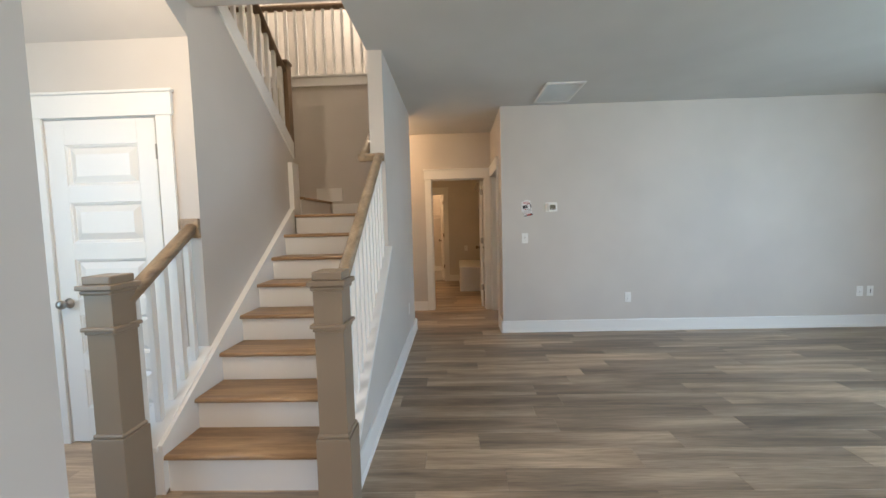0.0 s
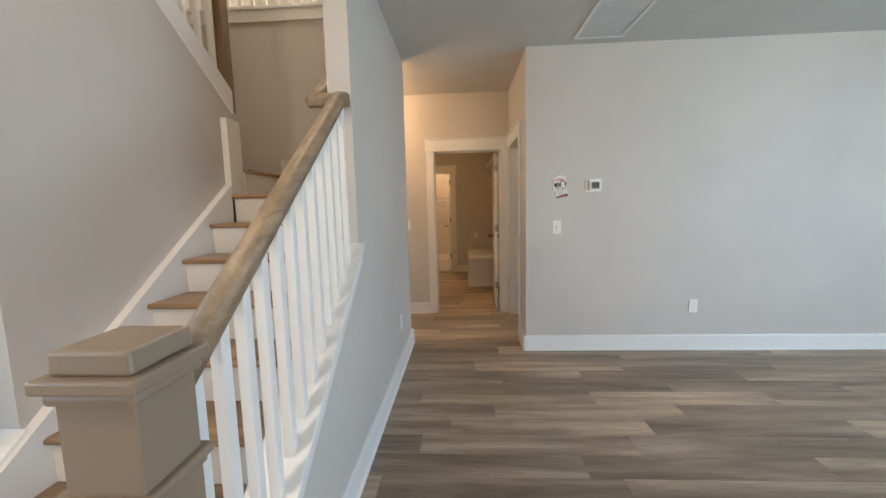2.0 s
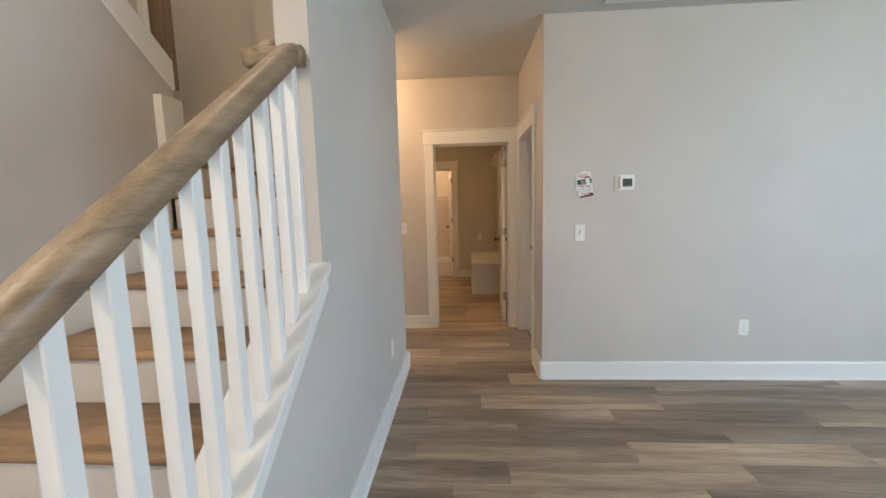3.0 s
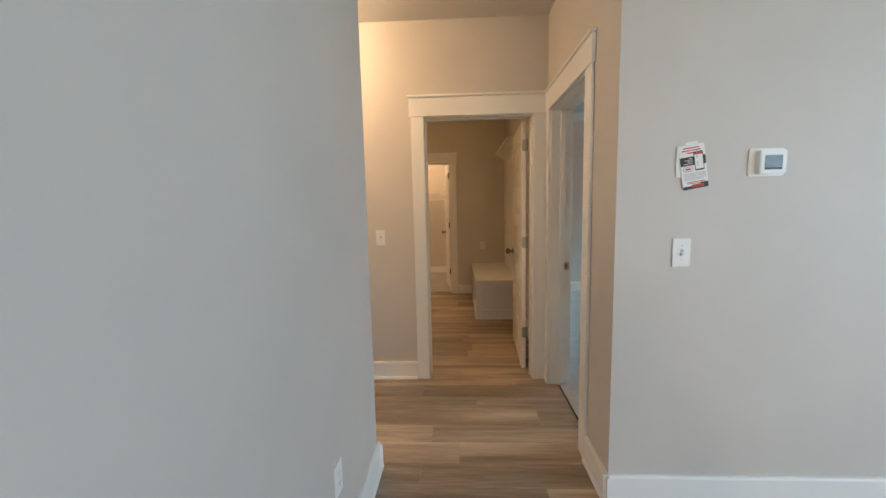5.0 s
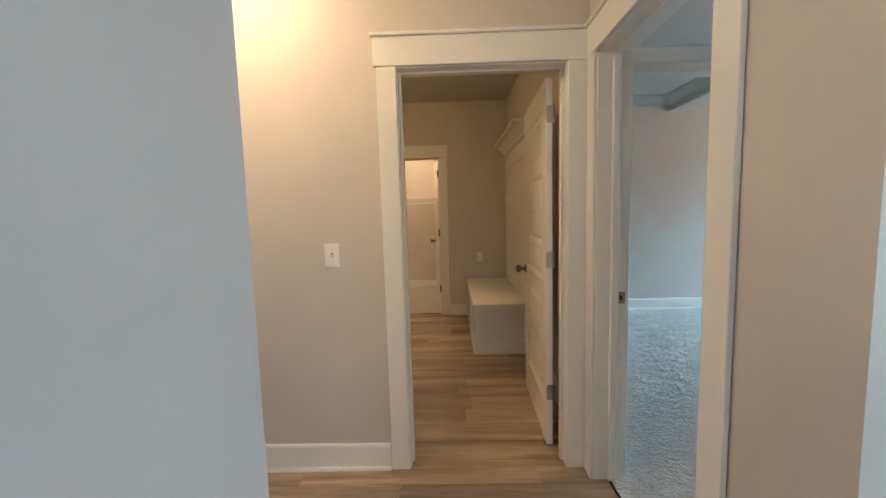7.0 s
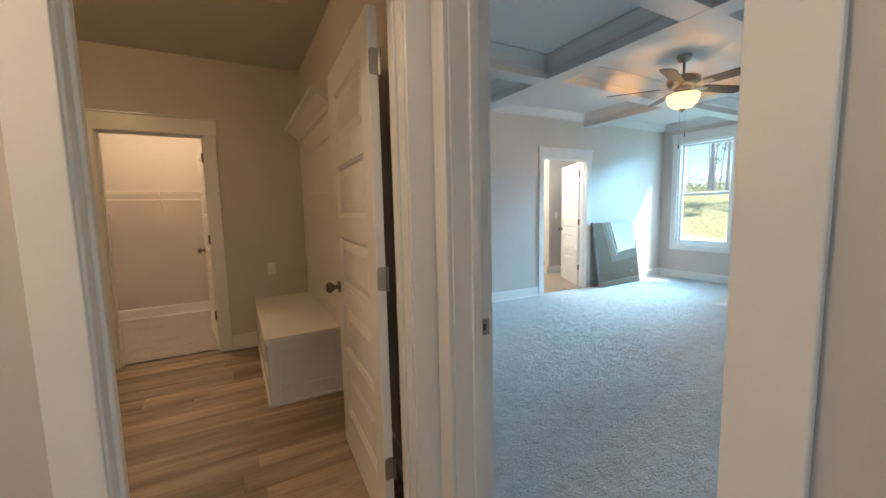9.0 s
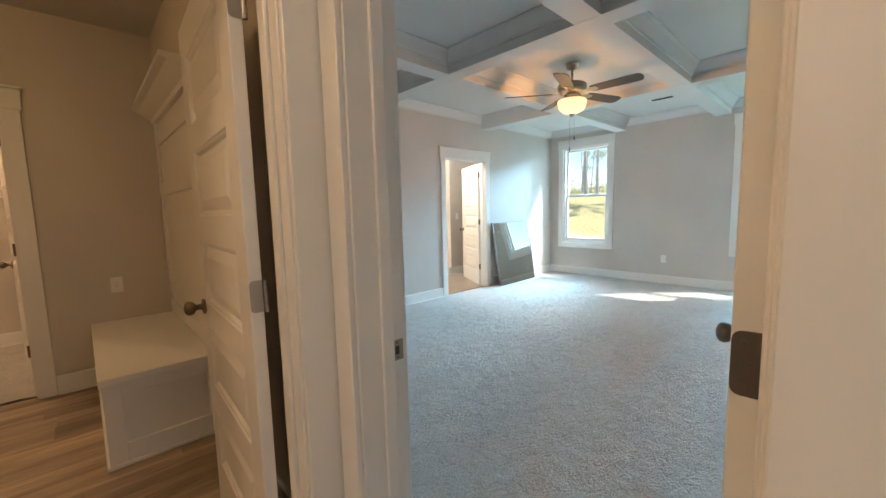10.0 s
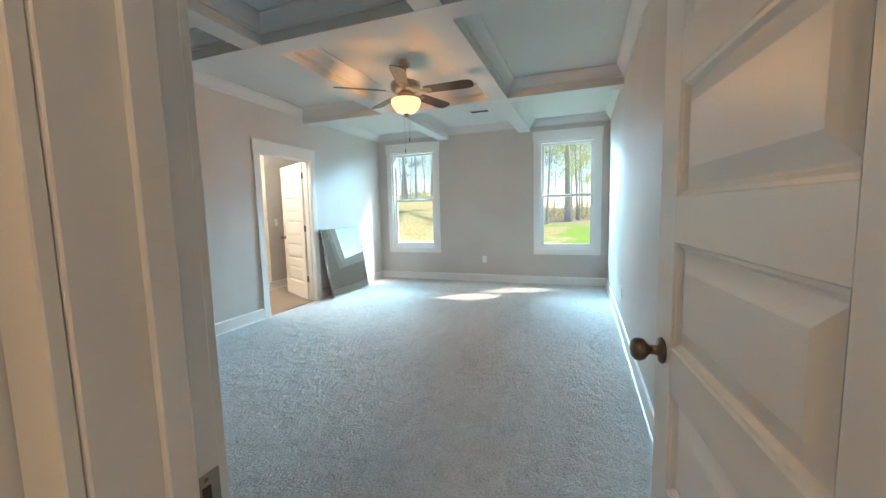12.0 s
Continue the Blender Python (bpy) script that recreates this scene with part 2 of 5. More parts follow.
def box(bm, x0, x1, y0, y1, z0, z1, m=None):
    v = [bm.verts.new((x, y, z)) for z in (z0, z1) for x, y in ((x0, y0), (x1, y0), (x1, y1), (x0, y1))]
    if m is not None:
        for p in v:
            p.co = m @ p.co
    for f in ((3, 2, 1, 0), (4, 5, 6, 7), (0, 1, 5, 4), (1, 2, 6, 5), (2, 3, 7, 6), (3, 0, 4, 7)):
        bm.faces.new([v[i] for i in f])
    return v


def bevel_all(bm, width, segments=2):
    bmesh.ops.bevel(bm, geom=list(bm.edges), offset=width, offset_type="OFFSET", segments=segments, profile=0.5, affect="EDGES", clamp_overlap=True)


def bmbox(*a, bevel=0.0, segments=2):
    bm = bmesh.new()
    box(bm, *a)
    if bevel:
        bevel_all(bm, bevel, segments)
    return bm


def prism(bm, outline, lo, hi, axis="x"):
    """Extrude a closed outline of (a, b) from lo to hi: axis x takes (y, z), axis y takes (x, z), axis z takes (x, y)."""
    def at(p, q):
        return {"x": (q, p[0], p[1]), "y": (p[0], q, p[1]), "z": (p[0], p[1], q)}[axis]
    a = [bm.verts.new(at(p, lo)) for p in outline]
    b = [bm.verts.new(at(p, hi)) for p in outline]
    bm.faces.new(a)
    bm.faces.new(b[::-1])
    for i in range(len(outline)):
        j = (i + 1) % len(outline)
        bm.faces.new((a[j], a[i], b[i], b[j]))
    bmesh.ops.recalc_face_normals(bm, faces=list(bm.faces))


def lathe(bm, profile, segments=24, m=None):
    """Turn a profile of (radius, z) round z."""
    rings = []
    for r, z in profile:
        ring = []
        for i in range(segments):
            a = 2 * math.pi * i / segments
            p = Vector((r * math.cos(a), r * math.sin(a), z))
            ring.append(bm.verts.new(m @ p if m is not None else p))
        rings.append(ring)
    for a, b in zip(rings, rings[1:]):
        for i in range(segments):
            j = (i + 1) % segments
            bm.faces.new((a[i], a[j], b[j], b[i]))
    bm.faces.new(rings[0][::-1])
    bm.faces.new(rings[-1])
    bmesh.ops.recalc_face_normals(bm, faces=list(bm.faces))


def sweep(bm, points, profile):
    """Sweep a closed profile of (side, up) along points, kept upright."""
    rings = []
    pts = [Vector(p) for p in points]
    for i, p in enumerate(pts):
        d = (pts[min(i + 1, len(pts) - 1)] - pts[max(i - 1, 0)]).normalized()
        side = d.cross(Vector((0, 0, 1)))
        side = side.normalized() if side.length > 1e-4 else Vector((1, 0, 0))
        up = side.cross(d).normalized()
        rings.append([bm.verts.new(p + side * a + up * b) for a, b in profile])
    n = len(profile)
    for a, b in zip(rings, rings[1:]):
        for i in range(n):
            j = (i + 1) % n
            bm.faces.new((a[i], a[j], b[j], b[i]))
    bm.faces.new(rings[0])
    bm.faces.new(rings[-1][::-1])
    bmesh.ops.recalc_face_normals(bm, faces=list(bm.faces))


def mesh_of(name, bm, mat, smooth=False):
    me = bpy.data.meshes.new(name)
    bm.to_mesh(me)
    bm.free()
    me.materials.append(mat)
    if smooth:
        for p in me.polygons:
            p.use_smooth = True
    return me


def part(name, bm, mat, parent=None, label="", smooth=False, m=None):
    ob = new(name, mesh_of(name, bm, mat, smooth))
    ob.parent = parent
    if m is not None:
        ob.matrix_basis = m
    return tagged(ob, label)


def structure(name, bm, mat, label, category, smooth=False):
    return tagged(part(name, bm, mat, None, "", smooth), label, category, kind="structure")


def thing(name, place, label, category, group="", kind=""):
    ob = new(name)
    ob.empty_display_size = 0.1
    ob.matrix_basis = place if isinstance(place, Matrix) else Matrix.Translation(place)
    return tagged(ob, label, category, group, kind)


def wall_with(bm, axis, lo, hi, a0, a1, z0, z1, holes=()):
    """A wall lo..hi thick across axis, a0..a1 long, with holes (a0, a1, z0, z1)."""
    def put(p0, p1, q0, q1):
        if p1 - p0 > 1e-4 and q1 - q0 > 1e-4:
            if axis == "y":
                box(bm, p0, p1, lo, hi, q0, q1)
            else:
                box(bm, lo, hi, p0, p1, q0, q1)
    at = a0
    for h0, h1, b0, b1 in sorted(holes):
        put(at, h0, z0, z1)
        put(h0, h1, z0, b0)
        put(h0, h1, b1, z1)
        at = h1
    put(at, a1, z0, z1)


def wall(name, axis, lo, hi, a0, a1, z0=0.0, z1=2.74, holes=(), label="smooth greige painted plaster wall", mat=None):
    bm = bmesh.new()
    wall_with(bm, axis, lo, hi, a0, a1, z0, z1, holes)
    return structure(name, bm, mat or M_WALL, label, "wall")


# ---- plan ----
H = 2.74
FRONT = 5.02      # thermostat wall
HX = 0.645        # corner and hall's bedroom-side face
BX = 0.785        # bedroom face of that wall
SX0, SX1 = -0.592, -0.474   # stair wall by the hall
SEND = 5.222      # its far end
D1 = 6.305        # wall with the mudroom door
MY = 9.33         # mudroom's far wall
MX = 0.70         # mudroom's side wall
RX, RY0, RY1 = 7.0, 5.33, 9.42   # bedroom's window wall and side walls
GX0, GX1 = -1.63, -1.51     # wall between the flights
WEND = 3.43       # near end of the stair wall
CW = 2.685        # wall with the door under the stairs
RISE, RUN, Y1 = 0.1832, 0.253, 2.203   # stairs: riser, going, first nosing
OPEN_TOP = 2.045
BED_Y0, BED_Y1 = 5.415, 6.195
D1X0, D1X1 = -0.275, 0.535

wall("wall_front", "y", FRONT, RY0, HX, 5.5)
wall("wall_hall", "x", HX, BX, RY0, D1, holes=[(BED_Y0 - 0.02, BED_Y1 + 0.02, 0, OPEN_TOP + 0.02)])
wall("wall_mudroom_door", "y", D1, D1 + 0.12, -3.0, BX, holes=[(D1X0 - 0.02, D1X1 + 0.02, 0, OPEN_TOP + 0.02)])
wall("wall_mudroom_side", "x", MX, BX, D1 + 0.12, RY1)
CLX0, CLX1 = -0.93, -0.17
wall("wall_mudroom_end", "y", MY, MY + 0.12, -1.9, MX, holes=[(CLX0 - 0.02, CLX1 + 0.02, 0, OPEN_TOP + 0.02)])
wall("wall_mudroom_left", "x", -2.02, -1.9, D1 + 0.12, 11.4)
wall("wall_closet_back", "y", 11.25, 11.37, -1.9, MX + 0.085)
wall("wall_closet_right", "x", MX, BX, RY1, 11.25)
wall("wall_hall_end", "x", -3.12, -3.0, SEND, D1 + 0.12)
wall("wall_stair", "x", SX0, SX1, WEND, SEND, z1=2.979)
wall("wall_stair_back", "y", 5.05, SEND, -2.9, SX0, z1=3.164)
BATHX0, BATHX1 = 4.09, 4.99
wall("wall_bedroom_left", "y", RY1, RY1 + 0.12, BX, RX, holes=[(BATHX0 - 0.02, BATHX1 + 0.02, 0, OPEN_TOP + 0.02)])
WINS = [(5.53, 6.40), (8.27, 9.14)]
WZ0, WZ1 = 0.61, 2.385
wall("wall_bedroom_windows", "x", RX, RX + 0.15, RY0 - 0.3, 12.2, holes=[(a, b, WZ0, WZ1) for a, b in WINS])
wall("wall_bedroom_right", "y", FRONT + 0.02, RY0, 5.5, RX)
wall("wall_bath_back", "y", 12.1, 12.2, 3.0, RX)
wall("wall_bath_left", "x", 3.0, 3.1, RY1 + 0.12, 12.1)
wall("wall_bath_partition", "y", 10.75, 10.87, 5.49, RX)
# living room and entry, behind and beside the camera
wall("wall_living_windows", "x", 5.5, 5.65, -3.0, FRONT, holes=[(-0.75, 2.95, 0.55, 2.45)])
wall("wall_living_back", "y", -3.15, -3.0, -3.7, 5.65, holes=[(0.5, 3.9, 0.7, 2.4)])
wall("wall_entry_left", "x", -3.7, -3.6, -3.0, 2.7, holes=[(-0.3, 1.5, 0.4, 2.4)])
wall("wall_entry_partition", "x", -1.22, -1.10, -3.0, 1.41)
CDX0, CDX1 = -2.452, -1.742
wall("wall_stair_closet", "y", CW, 2.83, -3.6, GX0, holes=[(CDX0 - 0.02, CDX1 + 0.02, 0, 2.085)])
wall("wall_stair_left", "x", -2.72, -2.6, 2.83, SEND, z1=5.4)


def stringer_z(y):
    return 2.03 + (4.15 - y) * RISE / RUN


bm = bmesh.new()
prism(bm, [(CW, 0), (4.13, 0), (4.13, stringer_z(4.13)), (CW, stringer_z(CW))], GX0, GX1)
structure("wall_between_flights", bm, M_WALL, "greige wall under the upper stair flight", "wall")


def knee_z(y):
    return 0.24 + (y - 2.2) * 0.757


bm = bmesh.new()
prism(bm, [(2.2, 0), (WEND, 0), (WEND, knee_z(WEND)), (2.2, knee_z(2.2))], SX0, SX1)
structure("wall_knee_hall", bm, M_WALL, "low sloping greige wall beside the stairs", "wall")
bm = bmesh.new()
prism(bm, [(2.15, 0), (CW, 0), (CW, knee_z(CW)), (2.15, knee_z(2.15))], GX0, GX1)
structure("wall_knee_entry", bm, M_TRIM, "low sloping white wall beside the stairs", "wall")

# ceilings
bm = bmesh.new()
for a in ((SX0, 5.5, -3.0, FRONT), (GX1, SX0, -3.0, 2.75), (-3.6, GX1, -3.0, CW)):
    box(bm, *a, H, H + 0.24)
structure("ceiling_living", bm, M_CEIL, "flat matt off-white living room ceiling", "ceiling")
bm = bmesh.new()
prism(bm, [(CW - 0.001, 2.53), (CW - 0.001, H - 0.001), (CW - 0.305, H - 0.001)], -3.6, GX1)
structure("ceiling_entry_soffit", bm, M_WALL, "sloping painted underside of the upper stair flight", "ceiling")
bm = bmesh.new()
box(bm, -3.0, HX, SEND, D1, H, H + 0.24)
box(bm, SX1, HX, FRONT, SEND, H, H + 0.24)
structure("ceiling_hall", bm, M_CEIL, "flat matt hall ceiling", "ceiling")
bm = bmesh.new()
box(bm, -2.02, BX, D1 + 0.12, 11.37, H, H + 0.2)
structure("ceiling_mudroom", bm, M_CEIL, "flat matt mudroom ceiling", "ceiling")
bm = bmesh.new()
box(bm, 3.0, RX, RY1 + 0.12, 12.2, H, H + 0.2)
structure("ceiling_bath", bm, M_CEIL, "flat matt bathroom ceiling", "ceiling")
# upstairs shell
bm = bmesh.new()
box(bm, -2.72, 0.7, 0.8, 7.4, 5.4, 5.55)
structure("ceiling_upstairs", bm, M_CEIL, "flat matt upstairs ceiling", "ceiling")
wall("wall_upstairs_back", "y", 6.6, 6.72, -2.6, 0.6, 2.98, 5.4)
wall("wall_upstairs_right", "x", 0.6, 0.72, 1.0, 6.72, 2.98, 5.4)
wall("wall_upstairs_front", "y", 0.9, 1.0, -2.72, 0.72, 2.98, 5.4)
wall("wall_upstairs_left", "x", -2.72, -2.6, 1.0, 2.83, 2.98, 5.4)
wall("wall_upstairs_far_left", "x", -2.72, -2.6, SEND, 6.72, 2.98, 5.4)

# coffered bedroom ceiling
SOF = 2.55
BEAMX, BEAMY = [(2.765, 2.95), (4.915, 5.10)], [(6.545, 6.735), (7.985, 8.165)]
bm = bmesh.new()
box(bm, BX, RX, RY0, RY1, H, H + 0.2)
for a, b in BEAMX:
    box(bm, a, b, RY0, RY1, SOF, H)
spans_x = [(BX, BEAMX[0][0]), (BEAMX[0][1], BEAMX[1][0]), (BEAMX[1][1], RX)]
spans_y = [(RY0, BEAMY[0][0]), (BEAMY[0][1], BEAMY[1][0]), (BEAMY[1][1], RY1)]
for c, d in BEAMY:
    for a, b in spans_x:
        box(bm, a, b, c, d, SOF + 0.002, H)


def crown_loop(bm, x0, x1, y0, y1, drop=0.115, out=0.085):
    """Crown moulding round the inside of one bay."""
    prof = [(0.0, drop), (0.012, drop), (0.016, drop - 0.02), (0.035, drop - 0.045), (0.062, 0.03), (out - 0.008, 0.016), (out, 0.012), (out, 0.0)]
    corners = [(x0, y0, 1, 1), (x1, y0, -1, 1), (x1, y1, -1, -1), (x0, y1, 1, -1)]
    rings = [[bm.verts.new((x + sx * o, y + sy * o, H - 0.001 - d)) for o, d in prof] for x, y, sx, sy in corners]
    for i in range(4):
        a, b = rings[i], rings[(i + 1) % 4]
        for k in range(len(prof) - 1):
            bm.faces.new((a[k], b[k], b[k + 1], a[k + 1]))


for a, b in spans_x:
    for c, d in spans_y:
        crown_loop(bm, a, b, c, d)
bmesh.ops.recalc_face_normals(bm, faces=list(bm.faces))
M_COFFER = paint("coffer_paint", (0.66, 0.655, 0.64), 0.6, 180, 0.06, 0.02)
structure("ceiling_bedroom", bm, M_COFFER, "coffered white bedroom ceiling with beams and crown moulding", "ceiling")

# floors
bm = bmesh.new()
box(bm, -3.7, 5.65, -3.15, D1 + 0.06, -0.25, -0.008)
box(bm, -2.02, BX, D1 + 0.06, MY + 0.06, -0.25, -0.008)
structure("floor", bm, M_DARKGAP, "subfloor under the grey-brown vinyl planks", "floor")
bm = bmesh.new()
box(bm, 3.0, RX, RY1 + 0.06, 12.2, -0.25, 0.0)
structure("floor_bath", bm, M_TILE, "tan tiled bathroom floor", "floor")


def carpet(name, x0, x1, y0, y1, step, label):
    nx, ny = int((x1 - x0) / step), int((y1 - y0) / step)
    rng = np.random.default_rng(5)
    gx, gy = np.meshgrid(np.linspace(x0, x1, nx + 1), np.linspace(y0, y1, ny + 1))
    rough = rng.normal(0, 0.0012, gx.shape)
    soft = (rough + np.roll(rough, 1, 0) + np.roll(rough, 1, 1) + np.roll(rough, 2, 1)) / 2
    pile = rng.normal(0, 0.0048, gx.shape)
    for axis, shifts in ((0, range(4)), (1, range(3))):
        pile = sum(np.roll(pile, k, axis) for k in shifts) / len(shifts)
    soft = soft + pile
    wave = 0.0014 * np.sin(gx * 9 + 2 * np.sin(gy * 5)) * np.sin(gy * 7 + np.sin(gx * 4))
    v = np.stack([gx, gy, 0.012 + soft + wave], -1).reshape(-1, 3)
    i = np.arange((nx + 1) * (ny + 1)).reshape(ny + 1, nx + 1)
    f = np.stack([i[:-1, :-1], i[:-1, 1:], i[1:, 1:], i[1:, :-1]], -1).reshape(-1, 4)
    me = bpy.data.meshes.new(name)
    me.from_pydata(v.tolist(), [], f.tolist())
    me.materials.append(M_CARPET)
    for p in me.polygons:
        p.use_smooth = True
    return tagged(new(name, me), label, "carpet", kind="structure")


carpet("floor_bedroom_carpet", 0.72, RX, RY0, RY1, 0.02, "pale grey cut-pile bedroom carpet")
carpet("floor_closet_carpet", -1.9, MX, MY + 0.06, 11.25, 0.04, "pale cut-pile closet carpet")
bm = bmesh.new()
box(bm, 0.72, RX, RY0 - 0.2, RY1 + 0.06, -0.25, -0.004)
box(bm, -2.02, BX, MY + 0.06, 11.37, -0.25, -0.004)
structure("floor_slab", bm, M_DARKGAP, "concrete slab under the carpets", "floor")

# ---- trim ----
BASE_PROFILE = [(0, 0), (0.028, 0), (0.028, 0.008), (0.022, 0.017), (0.0155, 0.02), (0.0155, 0.128), (0.012, 0.138), (0.006, 0.142), (0, 0.142)]


def baseboard(axis, face, sign, a0, a1, name="baseboard"):
    """Baseboard with shoe, on a wall face at that coordinate, standing off to sign."""
    bm = bmesh.new()
    prism(bm, [(face + sign * o, z + 0.0005) for o, z in BASE_PROFILE], a0, a1, "x" if axis == "x" else "y")
    return structure(name, bm, M_TRIM, "white painted baseboard with shoe moulding", "baseboard")


# axis y: the board runs along y on a face of constant x
baseboard("x", FRONT, -1, HX - 0.028, 5.5)
baseboard("y", HX, -1, FRONT - 0.028, BED_Y0 - 0.105)
baseboard("y", SX1, 1, 2.22, SEND + 0.028)
baseboard("x", SEND, 1, -2.9, SX1 + 0.028)
baseboard("x", D1, -1, -3.0, D1X0 - 0.105)
baseboard("x", MY, -1, CLX1 + 0.105, 0.155)
baseboard("x", MY, -1, -1.9, CLX0 - 0.105)
baseboard("y", MX, -1, D1 + 0.12, 7.93)
baseboard("y", RX, -1, RY0, RY1)
baseboard("x", RY1, -1, BX, BATHX0 - 0.105)
baseboard("x", RY1, -1, BATHX1 + 0.105, RX)
baseboard("x", RY0, 1, 1.0, RX)
baseboard("x", 11.25, -1, -1.9, MX)
baseboard("x", 10.75, -1, 5.42, RX)
baseboard("x", CW, -1, -3.6, CDX0 - 0.105)
baseboard("y", -1.10, 1, -3.0, 1.41)


def door_frame(name, axis, lo, hi, a0, a1, sides, stop, near=None, far=None, top=OPEN_TOP):
    """Jambs, stops and flat craftsman casings round an opening a0..a1 through a wall lo..hi. sides: -1 and/or 1 cased."""
    root = thing(name, (0, 0, 0), "white painted door frame with flat casings", "door frame", kind="structure")

    def put(part_name, p0, p1, q0, q1, z0, z1, bevel=0.002):
        b = (p0, p1, q0, q1) if axis == "y" else (q0, q1, p0, p1)
        part(part_name, bmbox(*b, z0, z1, bevel=bevel, segments=1), M_TRIM, root)

    put("jamb", a0 - 0.02, a0, lo - 0.001, hi + 0.001, 0.001, top)
    put("jamb", a1, a1 + 0.02, lo - 0.001, hi + 0.001, 0.001, top)
    put("head_jamb", a0 - 0.02, a1 + 0.02, lo - 0.001, hi + 0.001, top, top + 0.02)
    put("stop", a0, a0 + 0.011, stop - 0.018, stop + 0.018, 0.001, top - 0.011)
    put("stop", a1 - 0.011, a1, stop - 0.018, stop + 0.018, 0.001, top - 0.011)
    put("head_stop", a0, a1, stop - 0.018, stop + 0.018, top - 0.011, top)
    cw, rv = 0.095, 0.006
    for s in sides:
        f0, f1 = (lo - 0.018, lo - 0.0015) if s < 0 else (hi + 0.0015, hi + 0.018)
        g0, g1 = (lo - 0.022, lo - 0.0015) if s < 0 else (hi + 0.0015, hi + 0.022)
        k0, k1 = (lo - 0.034, lo - 0.0015) if s < 0 else (hi + 0.0015, hi + 0.034)
        left = a0 - rv - cw if near is None else max(near, a0 - rv - cw)
        right = a1 + rv + cw if far is None else min(far, a1 + rv + cw)
        put("casing", left, a0 - rv, f0, f1, 0.001, top + rv)
        put("casing", a1 + rv, right, f0, f1, 0.001, top + rv)
        hl = left - 0.012 if near is None or left > near + 0.02 else left
        hr = right + 0.012 if far is None or right < far - 0.02 else right
        put("head_casing", hl, hr, g0, g1, top + rv, top + 0.142)
        put("head_cap", hl - (0.012 if hl < left else 0), hr + (0.012 if hr > right else 0), k0, k1, top + 0.142, top + 0.160, 0.004)
    return root


door_frame("trim_mudroom_door", "y", D1, D1 + 0.12, D1X0, D1X1, (-1, 1), D1 + 0.065, far=HX - 0.004)
bed_frame = door_frame("trim_bedroom_door", "x", HX, BX, BED_Y0, BED_Y1, (-1, 1), HX + 0.085, near=RY0 - 0.05, far=D1 - 0.024)
for hz in (0.332, 1.087, 1.862):
    part("hinge_leaf", bmbox(BX - 0.034, BX - 0.001, BED_Y0 + 0.0002, BED_Y0 + 0.0025, hz - 0.045, hz + 0.045, bevel=0.0006, segments=1), M_BRONZE, bed_frame, "dark bronze hinge leaf")
door_frame("trim_closet_door", "y", MY, MY + 0.12, CLX0, CLX1, (-1,), MY + 0.06)
door_frame("trim_bath_door", "y", RY1, RY1 + 0.12, BATHX0, BATHX1, (-1,), RY1 + 0.06)
door_frame("trim_stair_closet_door", "y", CW, 2.83, CDX0, CDX1, (-1,), 2.76, top=2.065)

# ---- doors ----


def knob_bm(side):
    bm = bmesh.new()
    m = Matrix.Rotation(radians(-90 if side > 0 else 90), 4, "X")
    lathe(bm, [(0.031, 0.0), (0.033, 0.004), (0.030, 0.009), (0.013, 0.012), (0.0115, 0.03), (0.017, 0.036), (0.026, 0.044), (0.0295, 0.055), (0.027, 0.066), (0.018, 0.073), (0.006, 0.076)], 24, m)
    return bm


def panel_bm(x0, x1, z0, z1, t):
    """A moulded panel: sticking, flat, raised field, on both faces."""
    bm = bmesh.new()
    for s in (-1, 1):
        loops = []
        for inset, depth in ((0, 0.0003), (0.003, 0.0050), (0.010, 0.0062), (0.018, 0.0155), (0.022, 0.0158), (0.058, 0.0040), (0.060, 0.0034)):
            y = s * (t / 2 - depth)
            loops.append([bm.verts.new(p) for p in ((x0 + inset, y, z0 + inset), (x1 - inset, y, z0 + inset), (x1 - inset, y, z1 - inset), (x0 + inset, y, z1 - inset))])
        for a, b in zip(loops, loops[1:]):
            for i in range(4):
                j = (i + 1) % 4
                bm.faces.new((a[i], a[j], b[j], b[i]))
        bm.faces.new(loops[-1])
    bmesh.ops.recalc_face_normals(bm, faces=list(bm.faces))
    return bm


